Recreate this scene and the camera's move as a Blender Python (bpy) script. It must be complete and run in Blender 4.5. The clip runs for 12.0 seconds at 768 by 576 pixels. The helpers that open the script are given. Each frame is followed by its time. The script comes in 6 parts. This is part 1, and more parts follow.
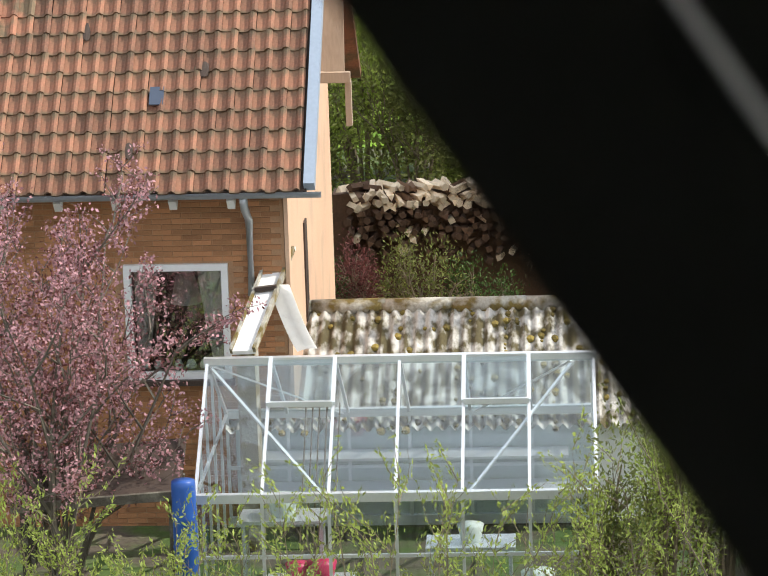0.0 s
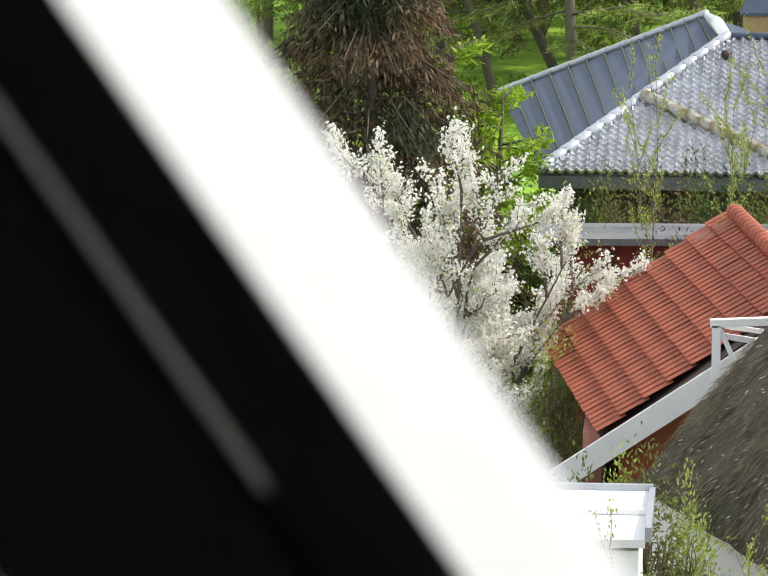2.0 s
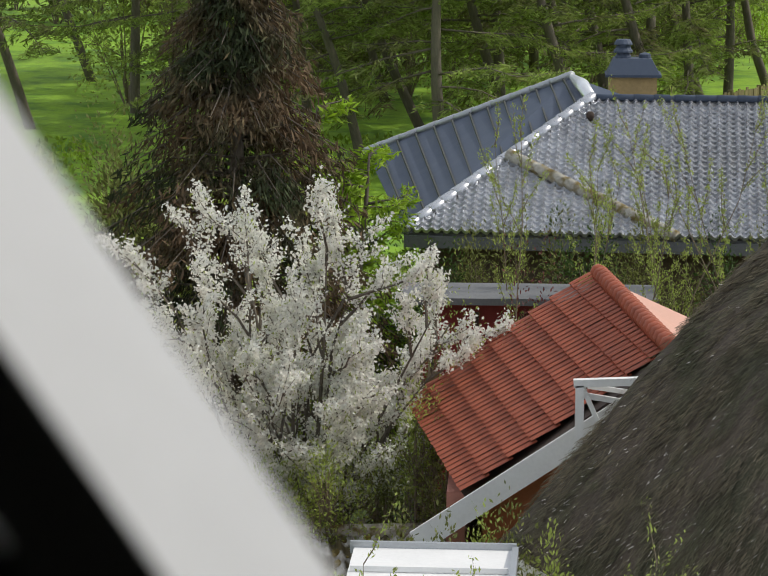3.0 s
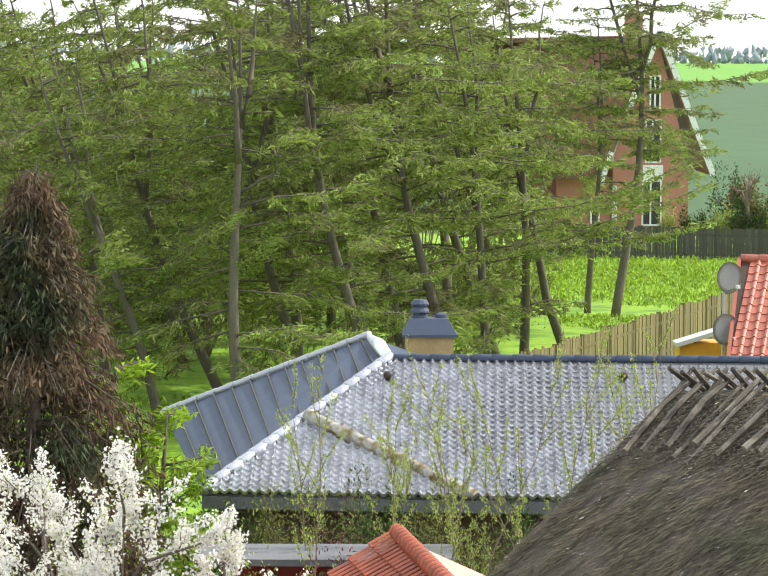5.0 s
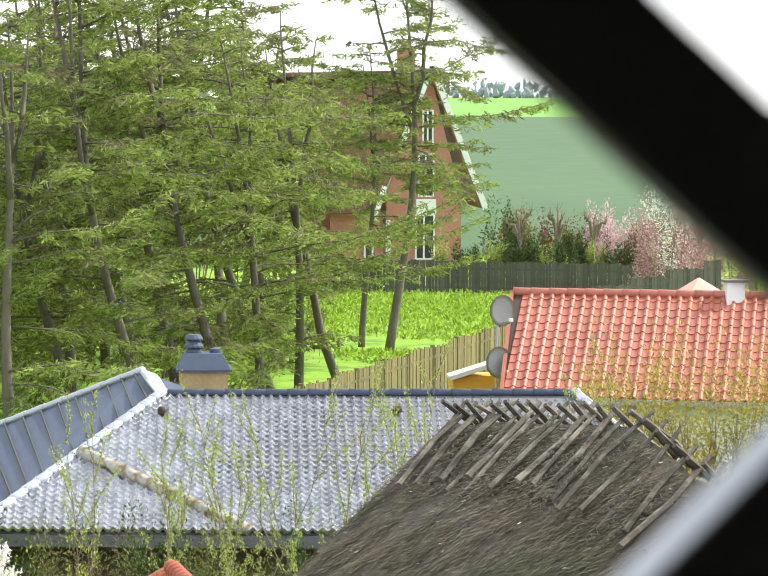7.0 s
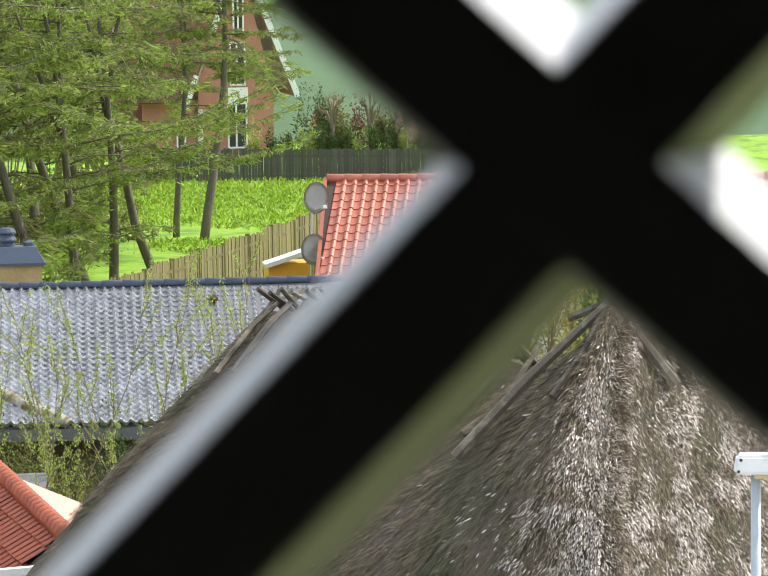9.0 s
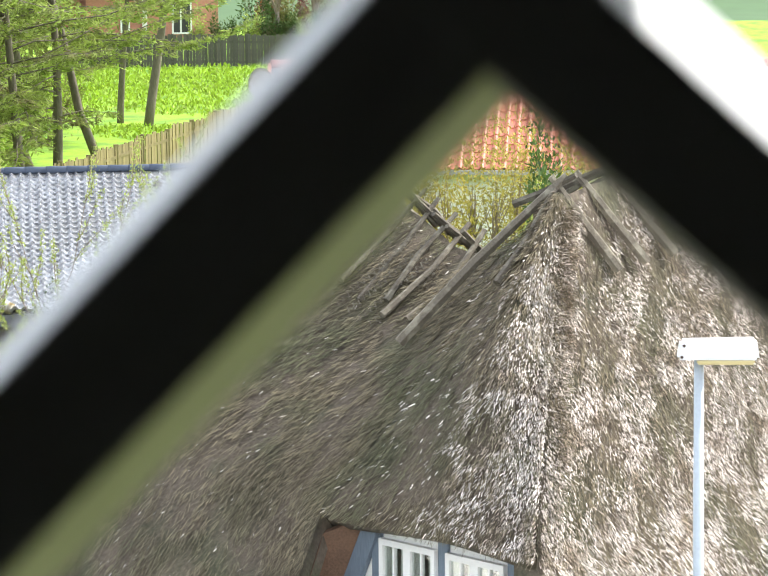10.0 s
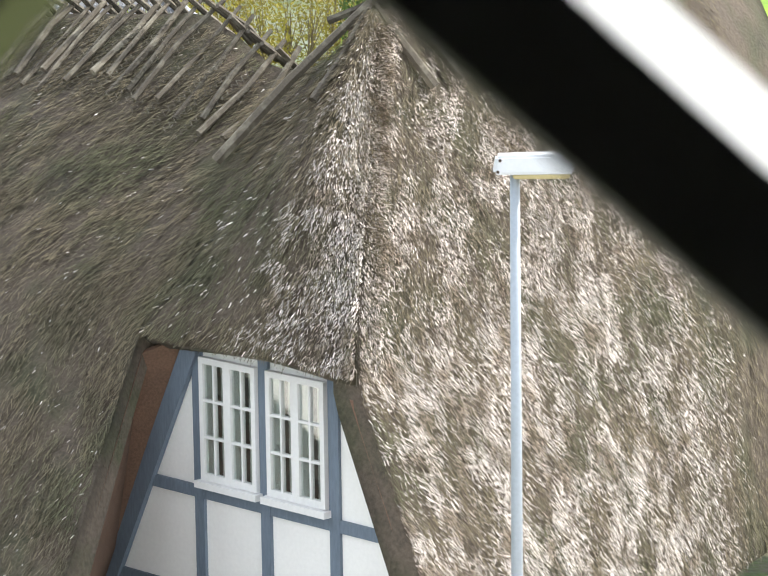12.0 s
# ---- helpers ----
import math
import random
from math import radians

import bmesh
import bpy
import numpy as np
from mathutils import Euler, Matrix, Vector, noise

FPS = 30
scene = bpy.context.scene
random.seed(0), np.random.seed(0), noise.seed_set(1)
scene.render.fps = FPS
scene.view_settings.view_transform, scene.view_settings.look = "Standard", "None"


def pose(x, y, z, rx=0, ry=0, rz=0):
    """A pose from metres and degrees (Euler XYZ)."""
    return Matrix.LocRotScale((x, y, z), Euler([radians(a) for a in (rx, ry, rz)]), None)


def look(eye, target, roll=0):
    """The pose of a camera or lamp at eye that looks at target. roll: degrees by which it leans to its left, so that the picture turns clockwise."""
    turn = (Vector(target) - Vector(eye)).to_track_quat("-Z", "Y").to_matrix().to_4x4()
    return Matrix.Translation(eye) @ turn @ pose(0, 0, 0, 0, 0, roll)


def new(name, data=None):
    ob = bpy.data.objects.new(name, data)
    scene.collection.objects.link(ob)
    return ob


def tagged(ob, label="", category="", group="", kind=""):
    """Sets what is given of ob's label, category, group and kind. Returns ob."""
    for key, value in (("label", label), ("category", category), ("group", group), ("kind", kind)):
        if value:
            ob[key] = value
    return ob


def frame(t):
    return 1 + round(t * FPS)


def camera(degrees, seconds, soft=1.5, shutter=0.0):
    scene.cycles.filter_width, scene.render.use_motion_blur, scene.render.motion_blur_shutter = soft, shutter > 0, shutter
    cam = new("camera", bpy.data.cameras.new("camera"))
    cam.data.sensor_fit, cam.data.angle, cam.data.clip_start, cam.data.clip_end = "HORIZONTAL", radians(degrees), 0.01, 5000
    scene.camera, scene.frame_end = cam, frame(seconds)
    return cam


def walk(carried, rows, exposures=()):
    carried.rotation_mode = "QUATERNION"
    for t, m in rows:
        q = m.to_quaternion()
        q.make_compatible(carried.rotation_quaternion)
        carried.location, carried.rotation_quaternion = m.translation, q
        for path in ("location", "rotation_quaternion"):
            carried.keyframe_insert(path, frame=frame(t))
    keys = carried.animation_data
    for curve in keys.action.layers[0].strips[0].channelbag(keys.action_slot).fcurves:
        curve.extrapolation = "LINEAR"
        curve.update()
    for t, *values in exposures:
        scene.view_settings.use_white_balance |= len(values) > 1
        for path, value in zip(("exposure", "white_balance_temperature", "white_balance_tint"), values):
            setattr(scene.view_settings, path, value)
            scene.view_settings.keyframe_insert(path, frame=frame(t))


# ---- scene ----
cam = camera(14.0, 12.0, soft=1.2)
cam.data.dof.use_dof = True
cam.data.dof.focus_distance = 42.0
cam.data.dof.aperture_fstop = 58.0
# seconds, eye x, eye z, yaw to the left, tilt, lean
ROWS = [
    (0.0, 0.0000, 10.0000, 10.905, -13.071, 1.797),
    (0.5, 0.0065, 10.0000, 9.287, -12.225, 1.614),
    (1.0, 0.0150, 10.0000, 7.882, -11.085, 1.229),
    (1.5, 0.0208, 10.0000, 6.414, -10.216, 0.809),
    (2.0, 0.0262, 10.0000, 5.227, -9.982, 0.470),
    (2.5, 0.0325, 10.0000, 3.807, -9.525, 0.427),
    (2.7, 0.0342, 10.0000, 3.412, -9.333, 0.109),
    (4.3, 0.0453, 10.0022, 0.399, -5.923, -0.360),
    (4.5, 0.0467, 10.0025, 0.038, -5.439, -0.398),
    (5.0, 0.0501, 10.0027, -0.847, -4.129, -0.310),
    (5.5, 0.0535, 10.0029, -1.520, -3.182, -0.644),
    (6.0, 0.0569, 10.0034, -2.603, -2.011, -0.468),
    (6.5, 0.0583, 10.0021, -3.743, -2.596, -0.346),
    (7.0, 0.0613, 10.0006, -4.987, -3.475, -0.279),
    (7.2, 0.0625, 10.0000, -5.327, -3.728, -0.239),
    (8.8, 0.0779, 9.9950, -8.123, -5.354, 0.587),
    (9.0, 0.0787, 9.9933, -8.456, -5.543, 0.711),
    (9.5, 0.0790, 9.9902, -9.121, -6.575, 0.493),
    (10.0, 0.0806, 9.9869, -9.459, -7.632, 0.555),
    (10.5, 0.0810, 9.9847, -9.814, -8.504, 0.579),
    (11.0, 0.0837, 9.9818, -9.969, -9.670, 0.508),
    (11.5, 0.0893, 9.9796, -11.126, -10.523, 0.752),
    (12.0, 0.0914, 9.9811, -12.867, -11.003, 0.779),
]
walk(cam, [(t, pose(x, 0.0, z, 90 + tilt, lean, yaw)) for t, x, z, yaw, tilt, lean in ROWS],
     exposures=[(0.0, 0.3), (0.5, 0.35), (1.0, 1.0), (1.6, 1.15), (2.0, 0.25), (2.5, -0.6), (2.7, -0.6), (4.3, 0.0), (4.5, 0.12), (5.5, 0.62),
                (7.0, 0.68), (9.0, 0.45), (9.5, 0.75), (10.0, 1.05), (11.0, 1.12), (12.0, 0.7)])

# ---- light: hazy spring sun from the right, pale sky ----
SUN_AZ, SUN_EL = 76.0, 45.0
world = bpy.data.worlds.new("sky")
scene.world = world
world.use_nodes = True
wn, wl = world.node_tree.nodes, world.node_tree.links
sky = wn.new("ShaderNodeTexSky")
sky.sky_type = "NISHITA"
sky.sun_disc = False
sky.sun_elevation, sky.sun_rotation = radians(SUN_EL), radians(SUN_AZ)
sky.air_density, sky.dust_density = 1.0, 1.5
# thin white haze over the whole sky
haze = wn.new("ShaderNodeMix")
haze.data_type = "RGBA"
haze.inputs[0].default_value = 0.6
wl.new(sky.outputs[0], haze.inputs[6])
haze.inputs[7].default_value = (9.2, 9.5, 9.9, 1)
wl.new(haze.outputs[2], wn["Background"].inputs[0])
wn["Background"].inputs[1].default_value = 0.15
sun = new("sun", bpy.data.lights.new("sun", "SUN"))
sun.data.energy, sun.data.angle, sun.data.color = 3.7, radians(0.6), (1.0, 0.94, 0.84)
a, e = radians(SUN_AZ), radians(SUN_EL)
sun.matrix_world = look((0, 0, 60), Vector((0, 0, 60)) - Vector((math.sin(a) * math.cos(e), math.cos(a) * math.cos(e), math.sin(e))))


# ---- materials ----
def material(name, base, rough=0.8, metal=0.0, spread=0.35, scale=3.0, fine=40.0, bump=0.25, island=0.0, obj=0.0, second=None,
             amount=0.5, trans=0.0, spec=0.5, stretch=(1, 1, 1), spots=5.0):
    """Base colour with coarse and fine variation, an optional second colour in patches, random per object or island, and fine relief."""
    m = bpy.data.materials.new(name)
    m.use_nodes = True
    n, l = m.node_tree.nodes, m.node_tree.links
    b = n["Principled BSDF"]
    co = n.new("ShaderNodeTexCoord")
    mp = n.new("ShaderNodeMapping")
    mp.inputs["Scale"].default_value = stretch
    l.new(co.outputs["Object"], mp.inputs[0])
    def tex(s, detail):
        t = n.new("ShaderNodeTexNoise")
        t.inputs["Scale"].default_value, t.inputs["Detail"].default_value = s, detail
        l.new(mp.outputs[0], t.inputs["Vector"])
        return t.outputs["Fac"]
    def maths(op, x, y):
        k = n.new("ShaderNodeMath")
        k.operation = op
        for i, v in enumerate((x, y)):
            if isinstance(v, (int, float)):
                k.inputs[i].default_value = v
            else:
                l.new(v, k.inputs[i])
        return k.outputs[0]
    coarse, grain = tex(scale, 4), tex(fine, 5)
    value = maths("ADD", maths("MULTIPLY", maths("SUBTRACT", coarse, 0.5), spread * 2.2), 1.0)
    value = maths("ADD", value, maths("MULTIPLY", maths("SUBTRACT", grain, 0.5), spread * 2.4))
    if obj:
        r = n.new("ShaderNodeObjectInfo").outputs["Random"]
        value = maths("ADD", value, maths("MULTIPLY", maths("SUBTRACT", r, 0.5), obj * 2))
    if island:
        r = n.new("ShaderNodeNewGeometry").outputs["Random Per Island"]
        value = maths("ADD", value, maths("MULTIPLY", maths("SUBTRACT", r, 0.5), island * 2))
    col = n.new("ShaderNodeRGB")
    col.outputs[0].default_value = (*base, 1)
    out = col.outputs[0]
    if second:
        ramp = n.new("ShaderNodeValToRGB")
        ramp.color_ramp.elements[0].position, ramp.color_ramp.elements[1].position = 0.62 - amount * 0.3, 0.72 - amount * 0.2
        l.new(tex(spots, 6), ramp.inputs[0])
        mix = n.new("ShaderNodeMix")
        mix.data_type = "RGBA"
        l.new(ramp.outputs[0], mix.inputs[0])
        l.new(out, mix.inputs[6])
        mix.inputs[7].default_value = (*second, 1)
        out = mix.outputs[2]
    hsv = n.new("ShaderNodeHueSaturation")
    l.new(value, hsv.inputs["Value"])
    l.new(out, hsv.inputs["Color"])
    l.new(hsv.outputs[0], b.inputs["Base Color"])
    b.inputs["Metallic"].default_value, b.inputs["Specular IOR Level"].default_value = metal, spec
    l.new(maths("ADD", maths("MULTIPLY", maths("SUBTRACT", coarse, 0.5), 0.25), rough), b.inputs["Roughness"])
    if bump:
        bp = n.new("ShaderNodeBump")
        bp.inputs["Strength"].default_value, bp.inputs["Distance"].default_value = bump, 0.02
        l.new(grain, bp.inputs["Height"])
        l.new(bp.outputs[0], b.inputs["Normal"])
    if trans:
        t = n.new("ShaderNodeBsdfTranslucent")
        l.new(hsv.outputs[0], t.inputs[0])
        mx = n.new("ShaderNodeMixShader")
        mx.inputs[0].default_value = trans
        l.new(b.outputs[0], mx.inputs[1])
        l.new(t.outputs[0], mx.inputs[2])
        l.new(mx.outputs[0], n["Material Output"].inputs[0])
    return m


def glass(name, tint=(0.92, 0.96, 0.97), rough=0.02, see=0.75, mirror=0.12):
    """A thin pane: mostly clear, part mirror."""
    m = bpy.data.materials.new(name)
    m.use_nodes = True
    n, l = m.node_tree.nodes, m.node_tree.links
    clear, gloss, mx = n.new("ShaderNodeBsdfTransparent"), n.new("ShaderNodeBsdfGlossy"), n.new("ShaderNodeMixShader")
    clear.inputs[0].default_value = (*[see * c for c in tint], 1)
    gloss.inputs["Roughness"].default_value = rough
    mx.inputs[0].default_value = mirror
    l.new(clear.outputs[0], mx.inputs[1])
    l.new(gloss.outputs[0], mx.inputs[2])
    l.new(mx.outputs[0], n["Material Output"].inputs[0])
    return m


M_GRASS = material("grass", (0.20, 0.355, 0.014), 0.9, spread=0.35, scale=0.35, fine=5, bump=0.8, second=(0.10, 0.22, 0.012), amount=0.4, spots=0.8)
M_FIELD = material("field", (0.05, 0.108, 0.035), 0.9, spread=0.22, scale=0.012, fine=0.3, bump=0.1)
M_FIELD2 = material("young_field", (0.14, 0.32, 0.04), 0.9, spread=0.1, scale=0.01, fine=0.3, bump=0.1)
M_EARTH = material("garden_earth", (0.10, 0.085, 0.06), 0.95, spread=0.4, scale=1.2, fine=14, bump=0.8, second=(0.07, 0.12, 0.025), amount=0.6, spots=1.5)
M_BRICK = material("orange_brick", (0.42, 0.20, 0.09), 0.9, spread=0.22, scale=4, fine=60, obj=0.28, island=0.22)
M_BRICK_RED = material("red_brick", (0.45, 0.20, 0.15), 0.9, spread=0.2, scale=1, fine=12, island=0.2)
M_MORTAR = material("mortar", (0.42, 0.25, 0.14), 0.95, spread=0.25, scale=3, fine=50)
M_PINK = material("pink_render", (0.66, 0.44, 0.30), 0.95, spread=0.12, scale=0.9, fine=45, bump=0.15, second=(0.55, 0.38, 0.27), amount=0.3, spots=1.2)
M_TILE = material("clay_pantile", (0.28, 0.12, 0.068), 0.75, spread=0.4, scale=2.2, fine=35, obj=0.32, island=0.32, second=(0.13, 0.09, 0.05), amount=0.72, spots=3.2)
M_TILE_OR = material("orange_pantile", (0.39, 0.12, 0.072), 0.45, spread=0.15, scale=1.2, fine=14, obj=0.14, island=0.14)
M_TILE_RED = material("red_ribbed_tile", (0.34, 0.085, 0.042), 0.65, spread=0.2, scale=1.4, fine=24, obj=0.12, island=0.12)
M_TILE_BLACK = material("glazed_black_tile", (0.60, 0.61, 0.635), 0.28, metal=0.8, spread=0.06, scale=9.0, fine=40, obj=0.14, island=0.14, bump=0.08, spec=0.8)
M_SEAM = material("grey_blue_sheet_metal", (0.08, 0.10, 0.14), 0.6, spread=0.1, scale=1.2, fine=9, bump=0.06, spec=0.15)
M_WHITE = material("white_paint", (0.78, 0.78, 0.77), 0.55, spread=0.06, scale=2.5, fine=24, bump=0.08)
M_PLASTER = material("limewash", (0.87, 0.865, 0.84), 0.9, spread=0.05, scale=1.5, fine=22, bump=0.25)
M_TIMBER_BLUE = material("grey_blue_timber", (0.15, 0.19, 0.24), 0.75, spread=0.2, scale=5, fine=45, bump=0.3, stretch=(1, 1, 0.2))
# bleached reed, paled further for the sun on the right slope
M_THATCH = material("sunlit_bleached_thatch", (0.78, 0.72, 0.67), 0.9, spread=0.3, scale=1.6, fine=26, bump=0.0, second=(0.34, 0.28, 0.22), amount=0.45, spots=3.0, island=0.55)
# bed darkened to deepen the shade between the reeds
M_THATCH_CORE = material("shaded_thatch_bed", (0.10, 0.08, 0.06), 0.95, spread=0.5, scale=2, fine=24, bump=1.0, second=(0.07, 0.068, 0.04), amount=0.45, spots=1.3)
M_SOFFIT = material("brown_reed_soffit", (0.15, 0.09, 0.06), 0.95, spread=0.3, scale=4, fine=40, bump=0.6)
M_STICK = material("weathered_oak", (0.10, 0.086, 0.066), 0.9, spread=0.35, scale=6, fine=50, bump=0.6, second=(0.17, 0.155, 0.12), amount=0.45, spots=6, obj=0.4)
M_ALU = material("aluminium", (0.80, 0.82, 0.84), 0.38, metal=0.75, spread=0.06, scale=3, fine=30, bump=0.05)
M_ZINC = material("zinc", (0.42, 0.44, 0.46), 0.45, metal=0.6, spread=0.12, scale=3, fine=30, bump=0.05)
M_BLUEGREY = material("blue_grey_verge", (0.30, 0.36, 0.44), 0.5, spread=0.1, scale=2, fine=20, bump=0.05)
M_CORR = material("corrugated_fibre_cement", (0.50, 0.49, 0.455), 0.92, spread=0.3, scale=3.5, fine=28, bump=0.5, second=(0.085, 0.07, 0.03), amount=0.72, spots=6.0, stretch=(1, 0.4, 1))
M_LICHEN = material("mossy_ridge_tile", (0.42, 0.40, 0.34), 0.95, spread=0.35, scale=4, fine=28, bump=0.6, second=(0.17, 0.125, 0.035), amount=0.6, spots=5)
M_GLASS = glass("pane", see=0.97, mirror=0.09)
M_GLASS_DARK = glass("window_pane", (0.97, 1.0, 0.98), see=0.98, mirror=0.26)
# near-black colour stands in for the shade of unlit rooms
M_ROOM_SHADE = material("room_shade", (0.05, 0.05, 0.045), 0.9, spread=0.3, scale=2, fine=9)
M_CURTAIN = material("curtain", (0.70, 0.72, 0.70), 0.9, spread=0.1, scale=2, fine=30, trans=0.3)
M_BLUE = material("blue_plastic", (0.02, 0.09, 0.36), 0.4, spread=0.08, scale=3, fine=20, bump=0.03)
M_CRIMSON = material("crimson_plastic", (0.55, 0.02, 0.10), 0.45, spread=0.08, scale=3, fine=20, bump=0.03)
M_CREAM = material("pale_plastic", (0.60, 0.66, 0.62), 0.5, spread=0.08, scale=3, fine=20, bump=0.03)
M_YELLOW = material("yellow_paint", (0.62, 0.36, 0.03), 0.6, spread=0.1, scale=3, fine=20, bump=0.03)
M_YELLOWBRICK = material("yellow_brick", (0.46, 0.33, 0.15), 0.9, spread=0.2, scale=3, fine=18, island=0.15)
# pale split wood, lightened for the sun on the top rows
M_SPLIT_LIT = material("lit_split_wood", (0.74, 0.60, 0.42), 0.9, spread=0.2, scale=4, fine=30, island=0.35)
M_BARKLOG = material("brown_log", (0.13, 0.072, 0.04), 0.95, spread=0.3, scale=4, fine=30, island=0.4)
M_FENCE = material("weathered_fence", (0.095, 0.09, 0.075), 0.9, spread=0.25, scale=2, fine=14, obj=0.22, island=0.2, bump=0.4)
M_FENCE_Y = material("green_brown_fence", (0.19, 0.155, 0.07), 0.9, spread=0.2, scale=2, fine=14, obj=0.25, island=0.2, bump=0.4)
M_BARK = material("grey_bark", (0.135, 0.115, 0.09), 0.95, spread=0.35, scale=3, fine=18, bump=1.0, stretch=(1, 1, 0.25))
M_TWIG = material("twig", (0.20, 0.16, 0.11), 0.9, spread=0.2, scale=6, fine=30, bump=0.2)
M_LARCH = material("larch_needles", (0.24, 0.305, 0.07), 0.8, spread=0.25, scale=0.35, fine=4, bump=0, island=0.45, trans=0.5, second=(0.19, 0.18, 0.085), amount=0.4, spots=0.5)
M_BRIGHT = material("fresh_larch_needles", (0.28, 0.42, 0.03), 0.8, spread=0.2, scale=0.6, fine=4, bump=0, island=0.3, trans=0.4)
M_BROWNCON = material("brown_cypress", (0.15, 0.10, 0.055), 0.9, spread=0.3, scale=0.9, fine=6, bump=0, island=0.45, trans=0.2, second=(0.04, 0.055, 0.02), amount=0.6, spots=0.8)
M_LEAF = material("young_leaf", (0.36, 0.44, 0.10), 0.7, spread=0.15, scale=1, fine=6, bump=0, island=0.35, trans=0.45)
M_LEAF_DARK = material("shrub_leaf", (0.06, 0.11, 0.02), 0.7, spread=0.2, scale=1, fine=6, bump=0, island=0.4, trans=0.3)
M_LEAF_OLIVE = material("olive_leaf", (0.18, 0.20, 0.055), 0.8, spread=0.2, scale=1, fine=6, bump=0, island=0.4, trans=0.35)
M_BLOSSOM = material("white_blossom", (0.84, 0.84, 0.78), 0.8, spread=0.06, scale=2, fine=8, bump=0, island=0.12, trans=0.45)
M_PLUM = material("pink_plum_blossom", (0.47, 0.26, 0.28), 0.8, spread=0.12, scale=2, fine=8, bump=0, island=0.35, trans=0.3)
M_PLUMDARK = material("plum_leaf", (0.16, 0.055, 0.05), 0.8, spread=0.15, scale=2, fine=8, bump=0, island=0.35, trans=0.3)
M_MAGNOLIA = material("magnolia_pink", (0.70, 0.48, 0.52), 0.8, spread=0.1, scale=2, fine=8, bump=0, island=0.2, trans=0.3)
M_REDLEAF = material("red_brown_leaf", (0.23, 0.075, 0.04), 0.8, spread=0.2, scale=1, fine=6, bump=0, island=0.4, trans=0.3)
M_YELLEAF = material("yellow_willow", (0.38, 0.33, 0.07), 0.8, spread=0.2, scale=1, fine=6, bump=0, island=0.35, trans=0.3)
M_DARKFRAME = material("dark_painted_wood", (0.045, 0.047, 0.04), 0.6, spread=0.15, scale=9, fine=120, bump=0.05)
M_FRAMEGREEN = material("moss_green_edge", (0.17, 0.21, 0.05), 0.8, spread=0.1, scale=9, fine=120, bump=0.05)
M_FRAMEWHITE = material("white_outer_frame", (0.74, 0.77, 0.82), 0.6, spread=0.04, scale=9, fine=120, bump=0.02)
# translucent white, stands in for daylight through the sash gap
M_LIGHT_GAP = material("light_gap_sheet", (0.88, 0.86, 0.83), 0.5, spread=0.04, scale=9, fine=120, bump=0.0, trans=0.95)
M_DARKRED = material("dark_red_paint", (0.22, 0.022, 0.02), 0.6, spread=0.15, scale=3, fine=20, bump=0.05)
M_ROOFFELT = material("grey_felt", (0.15, 0.155, 0.16), 0.9, spread=0.2, scale=2, fine=20)
M_DARKWOOD = material("dark_wood", (0.06, 0.04, 0.03), 0.8, spread=0.25, scale=3, fine=30, bump=0.3)
M_SALMON = material("salmon_felt", (0.62, 0.36, 0.28), 0.8, spread=0.08, scale=1.5, fine=16)
M_TERRA = material("terracotta_panel", (0.33, 0.11, 0.045), 0.8, spread=0.12, scale=2, fine=20)
M_DISH = material("grey_dish", (0.42, 0.42, 0.42), 0.6, spread=0.1, scale=3, fine=20, bump=0.03)
M_LAMPGREY = material("galvanised_pole", (0.40, 0.45, 0.50), 0.5, metal=0.3, spread=0.1, scale=3, fine=30, bump=0.05)
M_LAMPHEAD = material("pale_lamp_housing", (0.72, 0.75, 0.78), 0.5, spread=0.05, scale=3, fine=30, bump=0.03)
M_LENS = material("yellowed_lens", (0.52, 0.44, 0.22), 0.35, spread=0.05, scale=3, fine=30, bump=0.02)
# distance haze is mixed into this grey-blue
M_WOOD_HAZE = material("far_wood", (0.27, 0.31, 0.33), 0.95, spread=0.2, scale=0.06, fine=0.4, bump=0.2)
# street paving, paled to bounce light up at the thatched gable
M_PAVING_BOUNCE = material("bouncing_paving", (0.48, 0.46, 0.43), 0.9, spread=0.15, scale=1.0, fine=20, bump=0.3)
# mossy reed, darkened further for the slope turned from the sun
M_THATCH_SHADED = material("shaded_mossy_thatch", (0.165, 0.138, 0.09), 0.95, spread=0.4, scale=1.4, fine=26, bump=0.0, second=(0.11, 0.108, 0.062), amount=0.5, spots=1.1, island=0.45)
M_BEIGE = material("beige_boards", (0.42, 0.33, 0.25), 0.85, spread=0.15, scale=3, fine=30, bump=0.15, stretch=(1, 1, 0.15))
# brick darkened to carry the shade under the bungalow's eaves
M_BRICK_SHADE = material("shaded_brick", (0.13, 0.095, 0.065), 0.9, spread=0.25, scale=3, fine=18)


# ---- mesh helpers ----
def thing(name, m=None, label="", category="", group="", kind=""):
    ob = new(name)
    ob.empty_display_size = 0.2
    ob.matrix_basis = m or Matrix()
    return tagged(ob, label, category, group, kind)


def mesh_of(bm, mat, name="mesh", smooth=False):
    me = bpy.data.meshes.new(name)
    if isinstance(bm, tuple):
        me.from_pydata(*(list(map(tuple, bm[0])), [], [tuple(f) for f in bm[1]]))
    else:
        bm.to_mesh(me)
        bm.free()
    for k in (mat if isinstance(mat, (list, tuple)) else [mat]):
        me.materials.append(k)
    if smooth:
        me.polygons.foreach_set("use_smooth", [True] * len(me.polygons))
    return me


